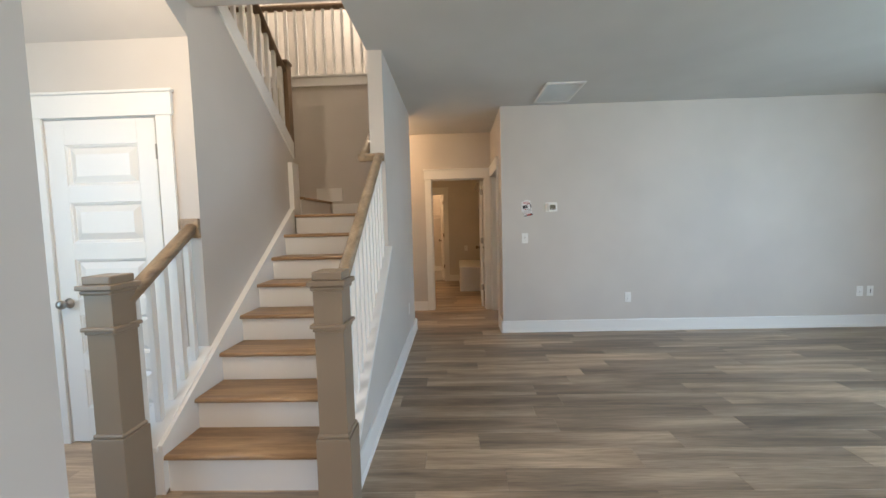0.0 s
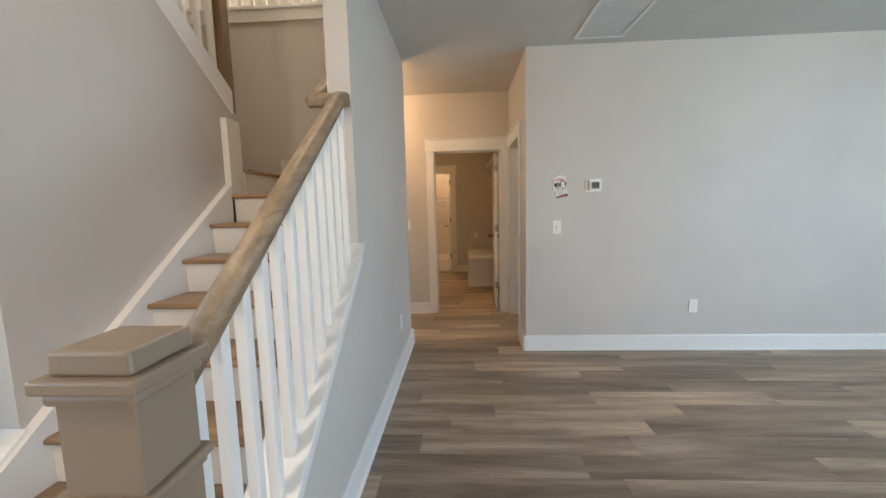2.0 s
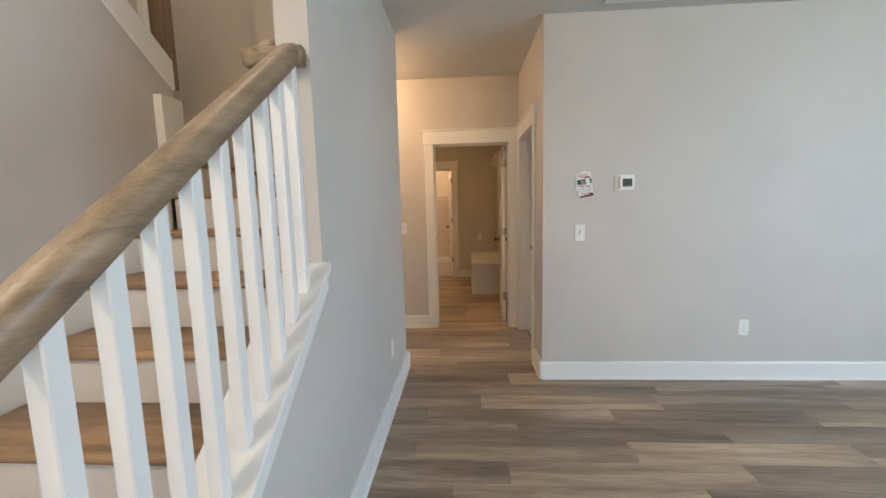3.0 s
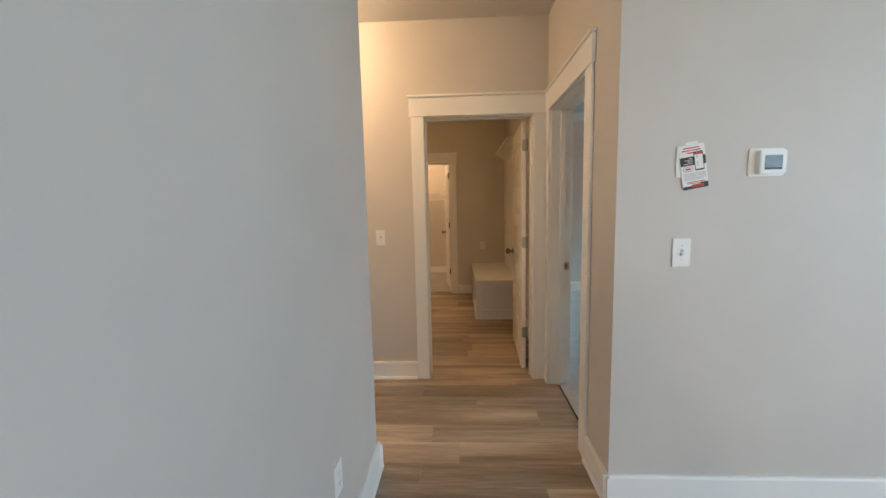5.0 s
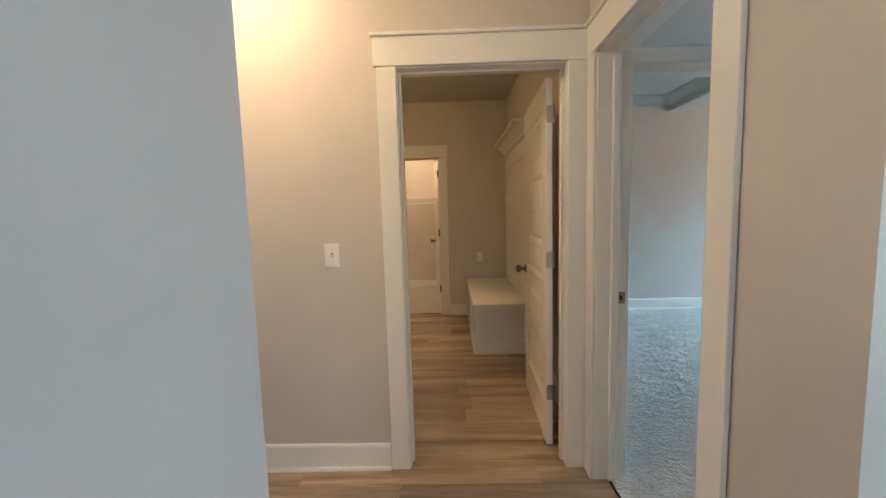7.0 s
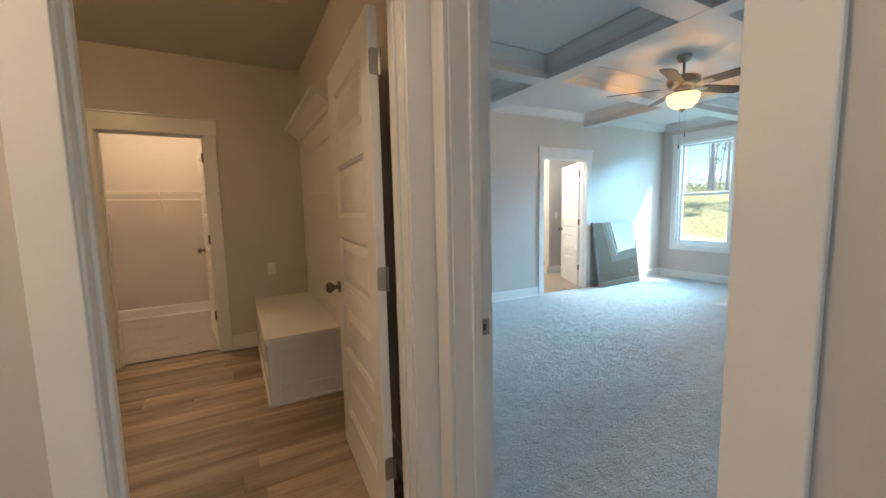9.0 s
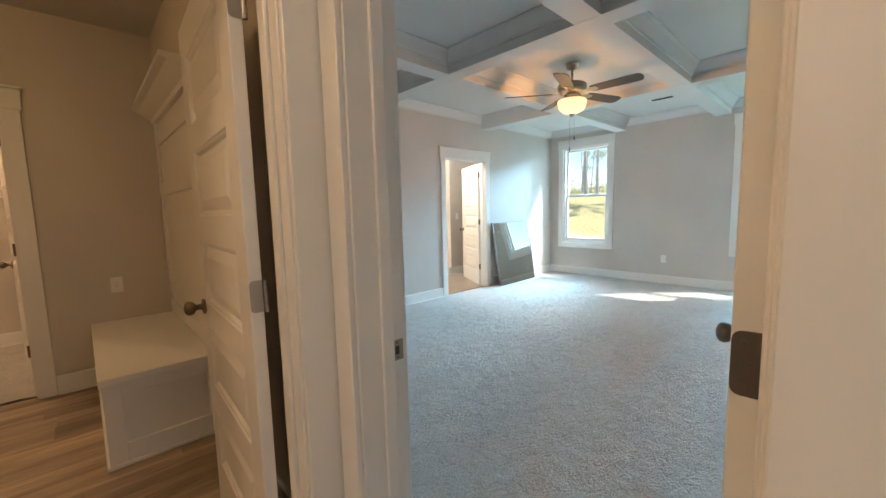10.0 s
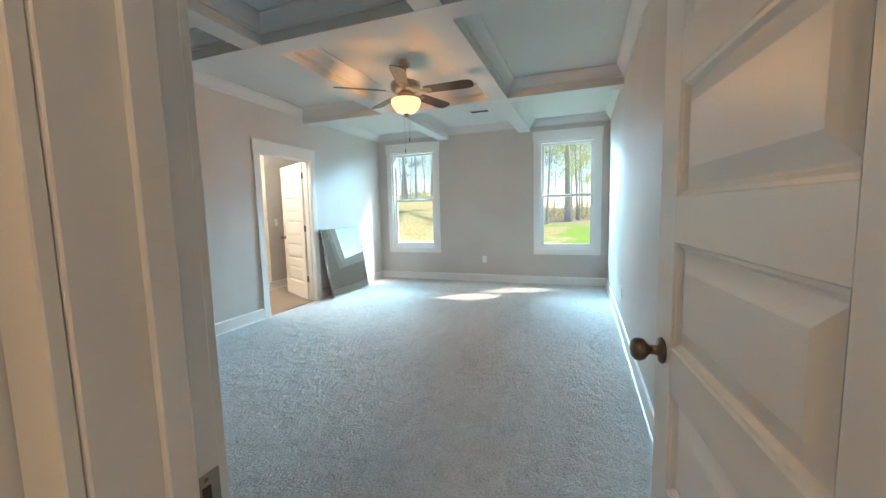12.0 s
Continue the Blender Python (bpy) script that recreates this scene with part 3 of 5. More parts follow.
def panel_door(name, width, place, label, knob_mat=None, hinge_side=1, hinge_mat=None, t=0.035, height=2.03):
    """Five-panel door, hinged at its origin, leaf along +x. hinge_side: the face (+1 or -1 in y) from which the barrel shows."""
    root = thing(name, place, label, "door", kind="structure")
    st = 0.12
    z0 = 0.008
    part("stile", bmbox(0.003, st, -t / 2, t / 2, z0, z0 + height, bevel=0.002, segments=1), M_DOOR, root)
    part("stile", bmbox(width - st, width - 0.003, -t / 2, t / 2, z0, z0 + height, bevel=0.002, segments=1), M_DOOR, root)
    low, ph, pitch = 0.235, 0.252, 0.355
    edges = [z0] + [e for k in range(5) for e in (low + k * pitch, low + k * pitch + ph)] + [z0 + height]
    for i in range(6):
        part("rail", bmbox(st, width - st, -t / 2 + 0.0002, t / 2 - 0.0002, edges[2 * i], edges[2 * i + 1]), M_DOOR, root)
        if i < 5:
            part("panel", panel_bm(st, width - st, edges[2 * i + 1], edges[2 * i + 2], t), M_DOOR, root)
    for s in (-1, 1):
        part("knob", knob_bm(s), knob_mat or M_BRONZE, root, "round metal door knob", True, pose(width - 0.062, s * t / 2, 0.92))
    part("latch_plate", bmbox(width - 0.0035, width - 0.0015, -0.012, 0.012, 0.89, 0.95, bevel=0.0008, segments=1), knob_mat or M_BRONZE, root)
    for hz in (0.32, 1.075, 1.85):
        bm = bmesh.new()
        # leaf on the door's hinge edge, rounded at its free corners
        w = 0.034
        pts = []
        for cx, cz, a0 in ((w - 0.012, -0.033, -90), (w - 0.012, 0.033, 0)):
            for k in range(5):
                a = radians(a0 + 22.5 * k)
                pts.append((cx + 0.012 * math.cos(a), cz + 0.012 * math.sin(a)))
        outline = [(0, -0.045)] + pts + [(0, 0.045)]
        prism(bm, [(hinge_side * (t / 2 - p[0]), hz + p[1]) for p in outline], 0.0005, 0.0028, "x")
        for k in range(5):
            m = Matrix.Translation((-0.003, hinge_side * (t / 2 + 0.005), hz - 0.045 + k * 0.018))
            lathe(bm, [(0.0064, 0.0004), (0.0064, 0.0176)], 12, m)
        hinge = part("hinge", bm, hinge_mat or M_NICKEL, root, "satin metal butt hinge")
        for dz, dy in ((-0.03, 0.020), (0.0, 0.012), (0.03, 0.020)):
            sb = bmesh.new()
            lathe(sb, [(0.0038, 0), (0.0036, 0.0008), (0.001, 0.0012)], 10, Matrix.Translation((0.0005, hinge_side * (t / 2 - dy), hz + dz)) @ Matrix.Rotation(radians(-90), 4, "Y"))
            part("screw", sb, hinge_mat or M_NICKEL, hinge)
    return root


panel_door("door_1", 0.80, pose(0.498, 6.474, 0, 0, 0, 87.3), "open white five-panel mudroom door on nickel hinges", M_BRONZE, -1)
panel_door("door_2", 0.757, pose(BX + 0.005, BED_Y0 + 0.034, 0.012, 0, 0, 5.3), "open white five-panel bedroom door with bronze knob", M_BRONZE, -1, M_BRONZE)
panel_door("door_3", 0.885, pose(BATHX1 + 0.012, RY1 + 0.145, 0.0, 0, 0, 61), "half-open white five-panel bathroom door", M_BRONZE, -1, M_BRONZE)
panel_door("door_4", 0.745, pose(CLX1 - 0.004, MY + 0.13, 0.012, 0, 0, 97), "open white five-panel closet door", M_BRONZE, 1, M_BRONZE)
panel_door("door_5", 0.700, pose(CDX1 - 0.006, CW + 0.0105, 0.004, 0, 0, 180), "closed white five-panel door under the stairs", M_NICKEL, 1, height=2.048)

# ---- stairs ----
Z0 = 0.022
LX, RXS = -1.463, SX0 - 0.022   # tread ends between the skirt boards
stairs = thing("staircase", (0, Y1, 0), "painted staircase with stained oak treads and white risers", "staircase")


def local(ob, bm):
    bmesh.ops.translate(bm, verts=list(bm.verts), vec=-ob.matrix_basis.translation)
    return bm


def tread_bm(x0, x1, ynose, yback, ztop):
    """A tread with a rounded nosing on its front and left return."""
    bm = bmesh.new()
    out = [(yback, ztop - 0.027), (yback, ztop)]
    for k in range(7):
        a = radians(90 + 30 * k)
        out.append((ynose + 0.0135 + 0.0135 * math.cos(a), ztop - 0.0135 + 0.0135 * math.sin(a)))
    prism(bm, out, x0, x1, "x")
    return bm


for k in range(1, 9):
    yn, zt = Y1 + (k - 1) * RUN, Z0 + k * RISE
    if k < 8:
        part("tread", local(stairs, tread_bm(LX, RXS, yn, yn + RUN + 0.03, zt)), M_TREAD, stairs, "stained oak tread", True)
    else:
        part("landing", local(stairs, tread_bm(LX, RXS, yn, 5.05, zt)), M_TREAD, stairs, "stained oak landing")
    part("riser", local(stairs, bmbox(LX, RXS, yn + 0.028, yn + 0.046, zt - RISE - (Z0 if k == 1 else 0), zt - 0.0275)), M_TRIM, stairs, "white painted riser")
# the step at the landing that turns to the upper flight
bm = bmesh.new()
out = []
for k in range(7):
    a = radians(-90 + 30 * k)
    out.append((-1.43 - 0.0135 + 0.0135 * math.cos(a), (Z0 + 9 * RISE) - 0.0135 + 0.0135 * math.sin(a)))
prism(bm, out + [(-2.58, (Z0 + 9 * RISE)), (-2.58, (Z0 + 9 * RISE) - 0.027)], 4.14, 5.04, "y")
part("landing", local(stairs, bm), M_TREAD, stairs, "stained oak upper landing")
part("riser", local(stairs, bmbox(-1.475, -1.457, 4.14, 5.05, (Z0 + 8 * RISE) + 0.001, (Z0 + 9 * RISE) - 0.0275)), M_TRIM, stairs)
for k in range(1, 7):
    zt, yf = Z0 + (9 + k) * RISE, 4.10 - (k - 1) * RUN
    bm = tread_bm(-2.58, GX0 - 0.002, -yf, -(yf - RUN - 0.03), zt)
    for v in bm.verts:
        v.co.y = -v.co.y
    bmesh.ops.reverse_faces(bm, faces=list(bm.faces))
    part("tread", local(stairs, bm), M_TREAD, stairs, "", True)
    part("riser", local(stairs, bmbox(-2.58, GX0 - 0.002, yf - 0.046, yf - 0.028, zt - RISE, zt - 0.0275)), M_TRIM, stairs)


def slope_board(x0, x1, y0, y1, low, high):
    """A raked board between y0 and y1, from low to high above the line of nosings."""
    def n(y):
        return (y - Y1) * RISE / RUN + RISE + Z0
    bm = bmesh.new()
    prism(bm, [(y0, max(0.001, n(y0) + low)), (y1, n(y1) + low), (y1, n(y1) + high), (y0, n(y0) + high)], x0, x1)
    return bm


part("skirt_board", local(stairs, slope_board(GX1 + 0.0015, LX, 2.2, 3.975, -0.32, 0.060)), M_TRIM, stairs, "white raked skirt board")
part("skirt_board", local(stairs, slope_board(RXS, SX0 - 0.0015, 2.2, 3.985, -0.32, 0.02)), M_TRIM, stairs, "white raked skirt board")
part("skirt_board", local(stairs, bmbox(GX1 + 0.0015, LX, 3.985, 4.13, (Z0 + 8 * RISE), (Z0 + 8 * RISE) + 0.50, bevel=0.002)), M_TRIM, stairs)
part("skirt_board", local(stairs, bmbox(-1.43, SX0 - 0.0015, 5.03, 5.0485, (Z0 + 8 * RISE) + 0.001, (Z0 + 8 * RISE) + 0.155, bevel=0.003)), M_TRIM, stairs)
part("skirt_board", local(stairs, bmbox(-1.62, -1.30, 5.027, 5.0455, (Z0 + 9 * RISE) + 0.001, (Z0 + 9 * RISE) + 0.165, bevel=0.003)), M_TRIM, stairs)
part("skirt_board", local(stairs, bmbox(SX0 - 0.020, SX0 - 0.0015, 3.985, 5.03, (Z0 + 8 * RISE) + 0.001, (Z0 + 8 * RISE) + 0.155, bevel=0.003)), M_TRIM, stairs)

# raked ledge caps on the knee walls
for x0, x1, y1, tag in ((SX0 - 0.022, SX1 + 0.032, WEND + 0.004, "hall"), (GX0 - 0.02, GX1 + 0.026, CW - 0.002, "entry")):
    bm = bmesh.new()
    prism(bm, [(2.19, knee_z(2.19)), (y1, knee_z(y1)), (y1, knee_z(y1) + 0.026), (2.19, knee_z(2.19) + 0.026)], x0, x1)
    bevel_all(bm, 0.004, 2)
    structure("trim_ledge_" + tag, bm, M_TRIM, "white painted raked ledge carrying the balusters", "ledge")
bm = bmesh.new()
prism(bm, [(2.2, knee_z(2.2) - 0.07), (WEND, knee_z(WEND) - 0.07), (WEND, knee_z(WEND) - 0.001), (2.2, knee_z(2.2) - 0.001)], SX1 + 0.001, SX1 + 0.018)
structure("trim_ledge_apron", bm, M_TRIM, "white raked apron under the ledge", "trim")


def newel(parent, x, y, height, mat):
    post = part("newel_post", local(parent, bmbox(x - 0.066, x + 0.066, y - 0.066, y + 0.066, 0.38, height - 0.05, bevel=0.003)), mat, parent, "square taupe-painted boxed newel post")

    def more(name, half, z0, z1, bevel):
        part(name, local(parent, bmbox(x - half, x + half, y - half, y + half, z0, z1, bevel=bevel)), mat, post)
    more("plinth", 0.080, 0.001, 0.395, 0.004)
    more("plinth_moulding", 0.075, 0.395, 0.416, 0.008)
    more("collar", 0.083, height - 0.245, height - 0.226, 0.006)
    more("collar_moulding", 0.073, height - 0.262, height - 0.245, 0.006)
    more("cap_moulding", 0.077, height - 0.075, height - 0.052, 0.009)
    more("cap_plate", 0.087, height - 0.052, height - 0.028, 0.005)
    more("cap_block", 0.068, height - 0.028, height + 0.012, 0.006)
    return post


RAIL_PROFILE = [(-0.024, -0.030), (0.024, -0.030), (0.026, -0.012), (0.033, -0.004), (0.034, 0.010), (0.026, 0.024), (0.012, 0.030), (-0.012, 0.030), (-0.026, 0.024), (-0.034, 0.010), (-0.033, -0.004), (-0.026, -0.012)]


def baluster_bm(x, y, z0, z1, half=0.0165, slope=0.0):
    bm = bmesh.new()
    v = box(bm, x - half, x + half, y - half, y + half, z0, z1)
    for p in v:
        p.co.z += (p.co.y - y) * slope
    bevel_all(bm, 0.0025, 1)
    return bm


# railing on the hall side
NX, NY = -0.510, 2.097
rail_a = thing("stair_railing", (NX, NY, 0), "stair railing with taupe newel, white balusters and oak handrail", "railing", "stair railings")
newel(rail_a, NX, NY, 1.155, M_TAUPE)
SL = RISE / RUN


def hand_z(y):
    return 1.04 + (y - 2.19) * 0.742


pts = [(NX, 2.14, hand_z(2.14)), (NX, 2.8, hand_z(2.8)), (NX, 3.34, hand_z(3.34))]
for k in range(1, 5):
    pts.append((NX, 3.34 + 0.012 * k, hand_z(3.34) + (0.012 * k) * SL * (1 - k / 5)))
bm = bmesh.new()
sweep(bm, pts, RAIL_PROFILE)
part("handrail", local(rail_a, bm), M_RAIL, rail_a, "stained oak handrail", True)
bm = bmesh.new()
zt = pts[-1][2]
sweep(bm, [(NX + 0.034, 3.375, zt), (NX - 0.08, 3.375, zt), (NX - 0.16, 3.377, zt)], RAIL_PROFILE)
part("handrail_return", local(rail_a, bm), M_RAIL, rail_a, "stained oak handrail turn", True)
bm = bmesh.new()
sweep(bm, [(NX - 0.13, 3.35, zt - 0.01), (NX - 0.13, 3.46, zt + 0.05), (NX - 0.13, 4.0, zt + 0.05 + 0.54 * SL)], RAIL_PROFILE)
part("wall_handrail", local(rail_a, bm), M_RAIL, rail_a, "stained oak wall handrail", True)
for yb in (3.6, 3.95):
    bm = bmesh.new()
    sweep(bm, [(NX - 0.13, yb, zt + (yb - 3.46) * SL + 0.02), (NX - 0.11, yb, zt + (yb - 3.46) * SL - 0.02), (SX0 - 0.001, yb, zt + (yb - 3.46) * SL - 0.03)], [(-0.006, -0.006), (0.006, -0.006), (0.006, 0.006), (-0.006, 0.006)])
    part("bracket", local(rail_a, bm), M_NICKEL, rail_a, "metal rail bracket")
yb = 2.23
while yb < 3.38:
    part("baluster", local(rail_a, baluster_bm(NX + 0.005, yb, knee_z(yb) + 0.026, hand_z(yb) - 0.03, slope=SL)), M_TRIM, rail_a, "white square baluster")
    yb += 0.10

# railing on the entry side
LNX = -1.537
rail_b = thing("stair_railing", (LNX, NY + 0.015, 0), "short stair railing with taupe newel, white balusters and oak handrail", "railing", "stair railings")
newel(rail_b, LNX - 0.048, NY + 0.015, 1.155, M_TAUPE)
RZ = (1.395 - 1.065) / (2.68 - 2.2)
bm = bmesh.new()
sweep(bm, [(LNX - 0.015, 2.15, 1.065 - 0.05 * RZ), (LNX - 0.015, 2.45, 1.065 + 0.25 * RZ), (LNX - 0.015, 2.66, 1.065 + 0.46 * RZ)], RAIL_PROFILE)
part("handrail", local(rail_b, bm), M_RAIL, rail_b, "stained oak handrail", True)
part("rosette", local(rail_b, bmbox(LNX - 0.085, LNX + 0.028, 2.657, 2.6835, 1.318, 1.438, bevel=0.004)), M_RAIL, rail_b, "stained oak rosette block")
for i in range(5):
    yb = 2.21 + i * 0.100
    part("baluster", local(rail_b, baluster_bm(LNX - 0.015, yb, knee_z(yb) + 0.026, 1.065 + (yb - 2.2) * RZ - 0.03, slope=SL)), M_TRIM, rail_b, "white square baluster")

# upper flight: band on the wall, balusters, rail and newel
rail_c = thing("stair_railing", (-1.57, 4.10, (Z0 + 9 * RISE)), "upper stair railing with stained oak newel and white balusters", "railing", "stair railings")
bm = bmesh.new()
prism(bm, [(2.2, stringer_z(2.2)), (4.13, stringer_z(4.13)), (4.13, stringer_z(4.13) + 0.15), (2.2, stringer_z(2.2) + 0.15)], GX0 - 0.012, GX1 + 0.014)
part("stringer_cap", local(rail_c, bm), M_TRIM, rail_c, "white raked stringer board")
unp = part("newel_post", local(rail_c, bmbox(-1.602, -1.515, 4.10, 4.19, (Z0 + 9 * RISE) + 0.39, 2.97, bevel=0.003)), M_UPNEWEL, rail_c, "square stained oak newel post")
part("cap_plate", local(rail_c, bmbox(-1.614, -1.503, 4.087, 4.203, 2.955, 2.985, bevel=0.006)), M_UPNEWEL, unp)


def up_z(y):
    return stringer_z(y) + 0.15 + 0.66


bm = bmesh.new()
sweep(bm, [(-1.555, 4.10, up_z(4.10)), (-1.555, 3.0, up_z(3.0)), (-1.555, 2.2, up_z(2.2))], RAIL_PROFILE)
part("handrail", local(rail_c, bm), M_UPNEWEL, rail_c, "stained oak handrail", True)
yb = 4.04
while yb > 2.25:
    part("baluster", local(rail_c, baluster_bm(-1.555, yb, stringer_z(yb) + 0.15, up_z(yb) - 0.03, slope=-SL)), M_TRIM, rail_c, "white square baluster")
    yb -= RUN / 2

# gallery at the head of the stairwell
structure("trim_gallery_fascia", bmbox(-2.6, SX0, 5.028, 5.0485, 3.065, 3.165, bevel=0.003), M_TRIM, "white fascia board under the upstairs gallery", "trim")
structure("trim_gallery_nosing", bmbox(-2.6, SX0, 5.015, 5.17, 3.165, 3.195, bevel=0.005), M_TRIM, "white nosing along the gallery floor", "trim")
structure("floor_upstairs", bmbox(-2.6, 0.6, 5.17, 6.6, 2.982, 3.165), M_CARPET, "pale carpet on the upstairs gallery", "floor")
rail_d = thing("gallery_railing", (-1.5, 5.1, 3.195), "upstairs gallery railing with white balusters and oak rail", "railing", "stair railings")
bm = bmesh.new()
sweep(bm, [(-2.6, 5.1, 4.02), (0.5, 5.1, 4.02)], RAIL_PROFILE)
part("handrail", local(rail_d, bm), M_UPNEWEL, rail_d, "stained oak handrail", True)
xb = -2.5
while xb < SX0 + 0.1:
    part("baluster", local(rail_d, bmbox(xb - 0.0165, xb + 0.0165, 5.084, 5.117, 3.195, 3.99, bevel=0.0025, segments=1)), M_TRIM, rail_d, "white square baluster")
    xb += 0.115
structure("trim_stairwell_edge", bmbox(-1.51, SX0, 2.752, 2.768, 2.745, 2.98), M_WALL, "painted edge of the stairwell opening", "trim")

# ---- switches, outlets, controls ----


def wall_plate(name, place, label, category, kind_of):
    """A plate facing -y at its origin, 70 x 115 mm."""
    root = thing(name, place, label, category)
    part("plate", bmbox(-0.038, 0.038, -0.0055, 0, -0.061, 0.061, bevel=0.003), M_PLASTIC, root)
    if kind_of == "switch":
        part("toggle_frame", bmbox(-0.007, 0.007, -0.0075, -0.0052, -0.014, 0.014, bevel=0.001, segments=1), M_SCREW, root, "grey toggle slot")
        bm = bmesh.new()
        box(bm, -0.0048, 0.0048, -0.019, -0.006, -0.0055, 0.0055, Matrix.Rotation(radians(25), 4, "X"))
        part("toggle", bm, M_PLASTIC, root)
        zs = (-0.030, 0.030)
    elif kind_of == "outlet":
        for z in (-0.0195, 0.0195):
            bm = bmesh.new()
            lathe(bm, [(0.0168, 0.0), (0.0162, 0.002), (0.012, 0.0024)], 20, Matrix.Translation((0, -0.0054, z)) @ Matrix.Rotation(radians(90), 4, "X"))
            soc = part("socket", bm, M_PLASTIC, root)
            for dx, w in ((-0.0063, 0.0016), (0.0063, 0.0013)):
                part("slot", bmbox(dx - w / 2, dx + w / 2, -0.0082, -0.0077, z + 0.0005, z + 0.0085), M_SLOT, soc)
            sb = bmesh.new()
            lathe(sb, [(0.0022, 0), (0.002, 0.0004)], 8, Matrix.Translation((0, -0.0078, z - 0.007)) @ Matrix.Rotation(radians(90), 4, "X"))
            part("slot", sb, M_SLOT, soc)
        zs = (0.0,)
    elif kind_of == "rocker":
        part("rocker", bmbox(-0.0165, 0.0165, -0.0085, -0.005, -0.033, 0.033, bevel=0.0015, segments=1), M_PLASTIC, root)
        part("slot", bmbox(-0.004, 0.004, -0.0092, -0.0084, -0.025, 0.025), M_SLOT, root)
        zs = (-0.045, 0.045)
    else:
        part("slot", bmbox(-0.006, 0.006, -0.0062, -0.0052, -0.014, -0.008), M_SLOT, root)
        zs = (-0.045, 0.045)
    for z in zs:
        sb = bmesh.new()
        lathe(sb, [(0.0026, 0), (0.0023, 0.0009), (0.0008, 0.0011)], 10, Matrix.Translation((0, -0.0054, z)) @ Matrix.Rotation(radians(90), 4, "X"))
        part("screw", sb, M_SCREW, root)
    return root


sw = wall_plate("light_switch", pose(0.922, FRONT - 0.0005, 1.162), "white toggle light switch below the thermostat", "switch", "switch")
copy_thing(sw, pose(-0.639, D1 - 0.0005, 1.147))["label"] = "white toggle light switch beside the mudroom door"
copy_thing(sw, pose(5.68, 10.7495, 1.16))["label"] = "white toggle light switch in the bathroom"
ol = wall_plate("wall_outlet", pose(2.163, FRONT - 0.0005, 0.412), "white duplex outlet low on the living room wall", "outlet", "outlet")
for m, text in ((pose(SX1 + 0.0005, 4.62, 0.41, 0, 0, 90), "white duplex outlet low on the stair wall"), (pose(0.33, MY - 0.0005, 0.77), "white duplex outlet above the mudroom bench"),
                (pose(RX - 0.0005, 7.352, 0.41, 0, 0, -90), "white duplex outlet between the bedroom windows"),
                (pose(4.7, RY0 + 0.0005, 0.41, 0, 0, 180), "white duplex outlet on the bedroom side wall"), (pose(2.05, RY1 - 0.0005, 0.41), "white duplex outlet low on the bedroom wall")):
    copy_thing(ol, m)["label"] = text
wall_plate("cable_plate", pose(4.90, FRONT - 0.0005, 0.43), "white blank cable plate low on the wall", "wall plate", "blank")
wall_plate("wall_outlet", pose(5.02, FRONT - 0.0005, 0.43), "white outlet with a dark slot low on the wall", "outlet", "rocker")

def rounded(x0, x1, z0, z1, r, y0, y1, m=None):
    """A flat plate facing -y with round corners."""
    out = []
    for cx, cz, a0 in ((x1 - r, z1 - r, 0), (x0 + r, z1 - r, 90), (x0 + r, z0 + r, 180), (x1 - r, z0 + r, 270)):
        for k in range(6):
            a = radians(a0 + 18 * k)
            out.append((cx + r * math.cos(a), cz + r * math.sin(a)))
    bm = bmesh.new()
    prism(bm, out, y0, y1, "y")
    if m:
        bmesh.ops.transform(bm, matrix=m, verts=list(bm.verts))
    return bm


th = thing("thermostat", (1.244, FRONT - 0.0005, 1.531), "white thermostat with a small grey display", "thermostat")
th.scale = (0.88, 1.0, 0.93)
part("backplate", rounded(-0.080, 0.080, -0.060, 0.060, 0.012, -0.006, 0), M_PLASTIC, th)
bm = rounded(-0.050, 0.068, -0.050, 0.050, 0.009, -0.030, -0.006)
part("body", bm, M_PLASTIC, th)
part("bezel", rounded(-0.046, 0.064, -0.046, 0.046, 0.008, -0.032, -0.030), M_PLASTIC, th)
part("screen", rounded(-0.030, 0.048, -0.022, 0.028, 0.003, -0.0335, -0.032), M_LCD, th, "greenish grey display")
part("screen_strip", rounded(-0.030, 0.048, -0.034, -0.023, 0.002, -0.0333, -0.032), M_SLOT, th, "dark strip of buttons")
tg = thing("paper_tag", (0.952, FRONT - 0.001, 1.527), "white card tag with black and red print hung on the wall", "tag")
TILT = Matrix.Rotation(radians(-9), 4, "Y")


def card(name, x0, x1, z0, z1, y0, y1, mat, parent, label=""):
    bm = bmesh.new()
    box(bm, x0, x1, y0, y1, z0, z1, TILT)
    return part(name, bm, mat, parent, label)


part("card", rounded(-0.052, 0.052, -0.097, 0.085, 0.009, -0.006, -0.0045, TILT), M_CARD, tg)
part("hang_tab", rounded(-0.022, 0.028, 0.0855, 0.096, 0.005, -0.0058, -0.0047, TILT), M_CARD, tg)
part("back_card", rounded(-0.068, 0.030, -0.050, 0.078, 0.006, -0.004, -0.003), M_CARD, tg)
card("print_block", -0.0515, 0.0515, 0.000, 0.036, -0.0066, -0.0061, M_INK, tg, "black printed band")
for i, (x0, x1) in enumerate(((-0.034, 0.030), (-0.040, 0.036), (-0.022, 0.020))):
    card("print_line", x0, x1, 0.069 - i * 0.010, 0.0735 - i * 0.010, -0.0066, -0.0061, M_RED, tg, "red printed line")
for i, x0 in enumerate((-0.016, -0.034, -0.026, -0.038)):
    card("print_line", x0, -0.002, 0.028 - i * 0.007, 0.030 - i * 0.007, -0.0070, -0.0067, M_CARD, tg)
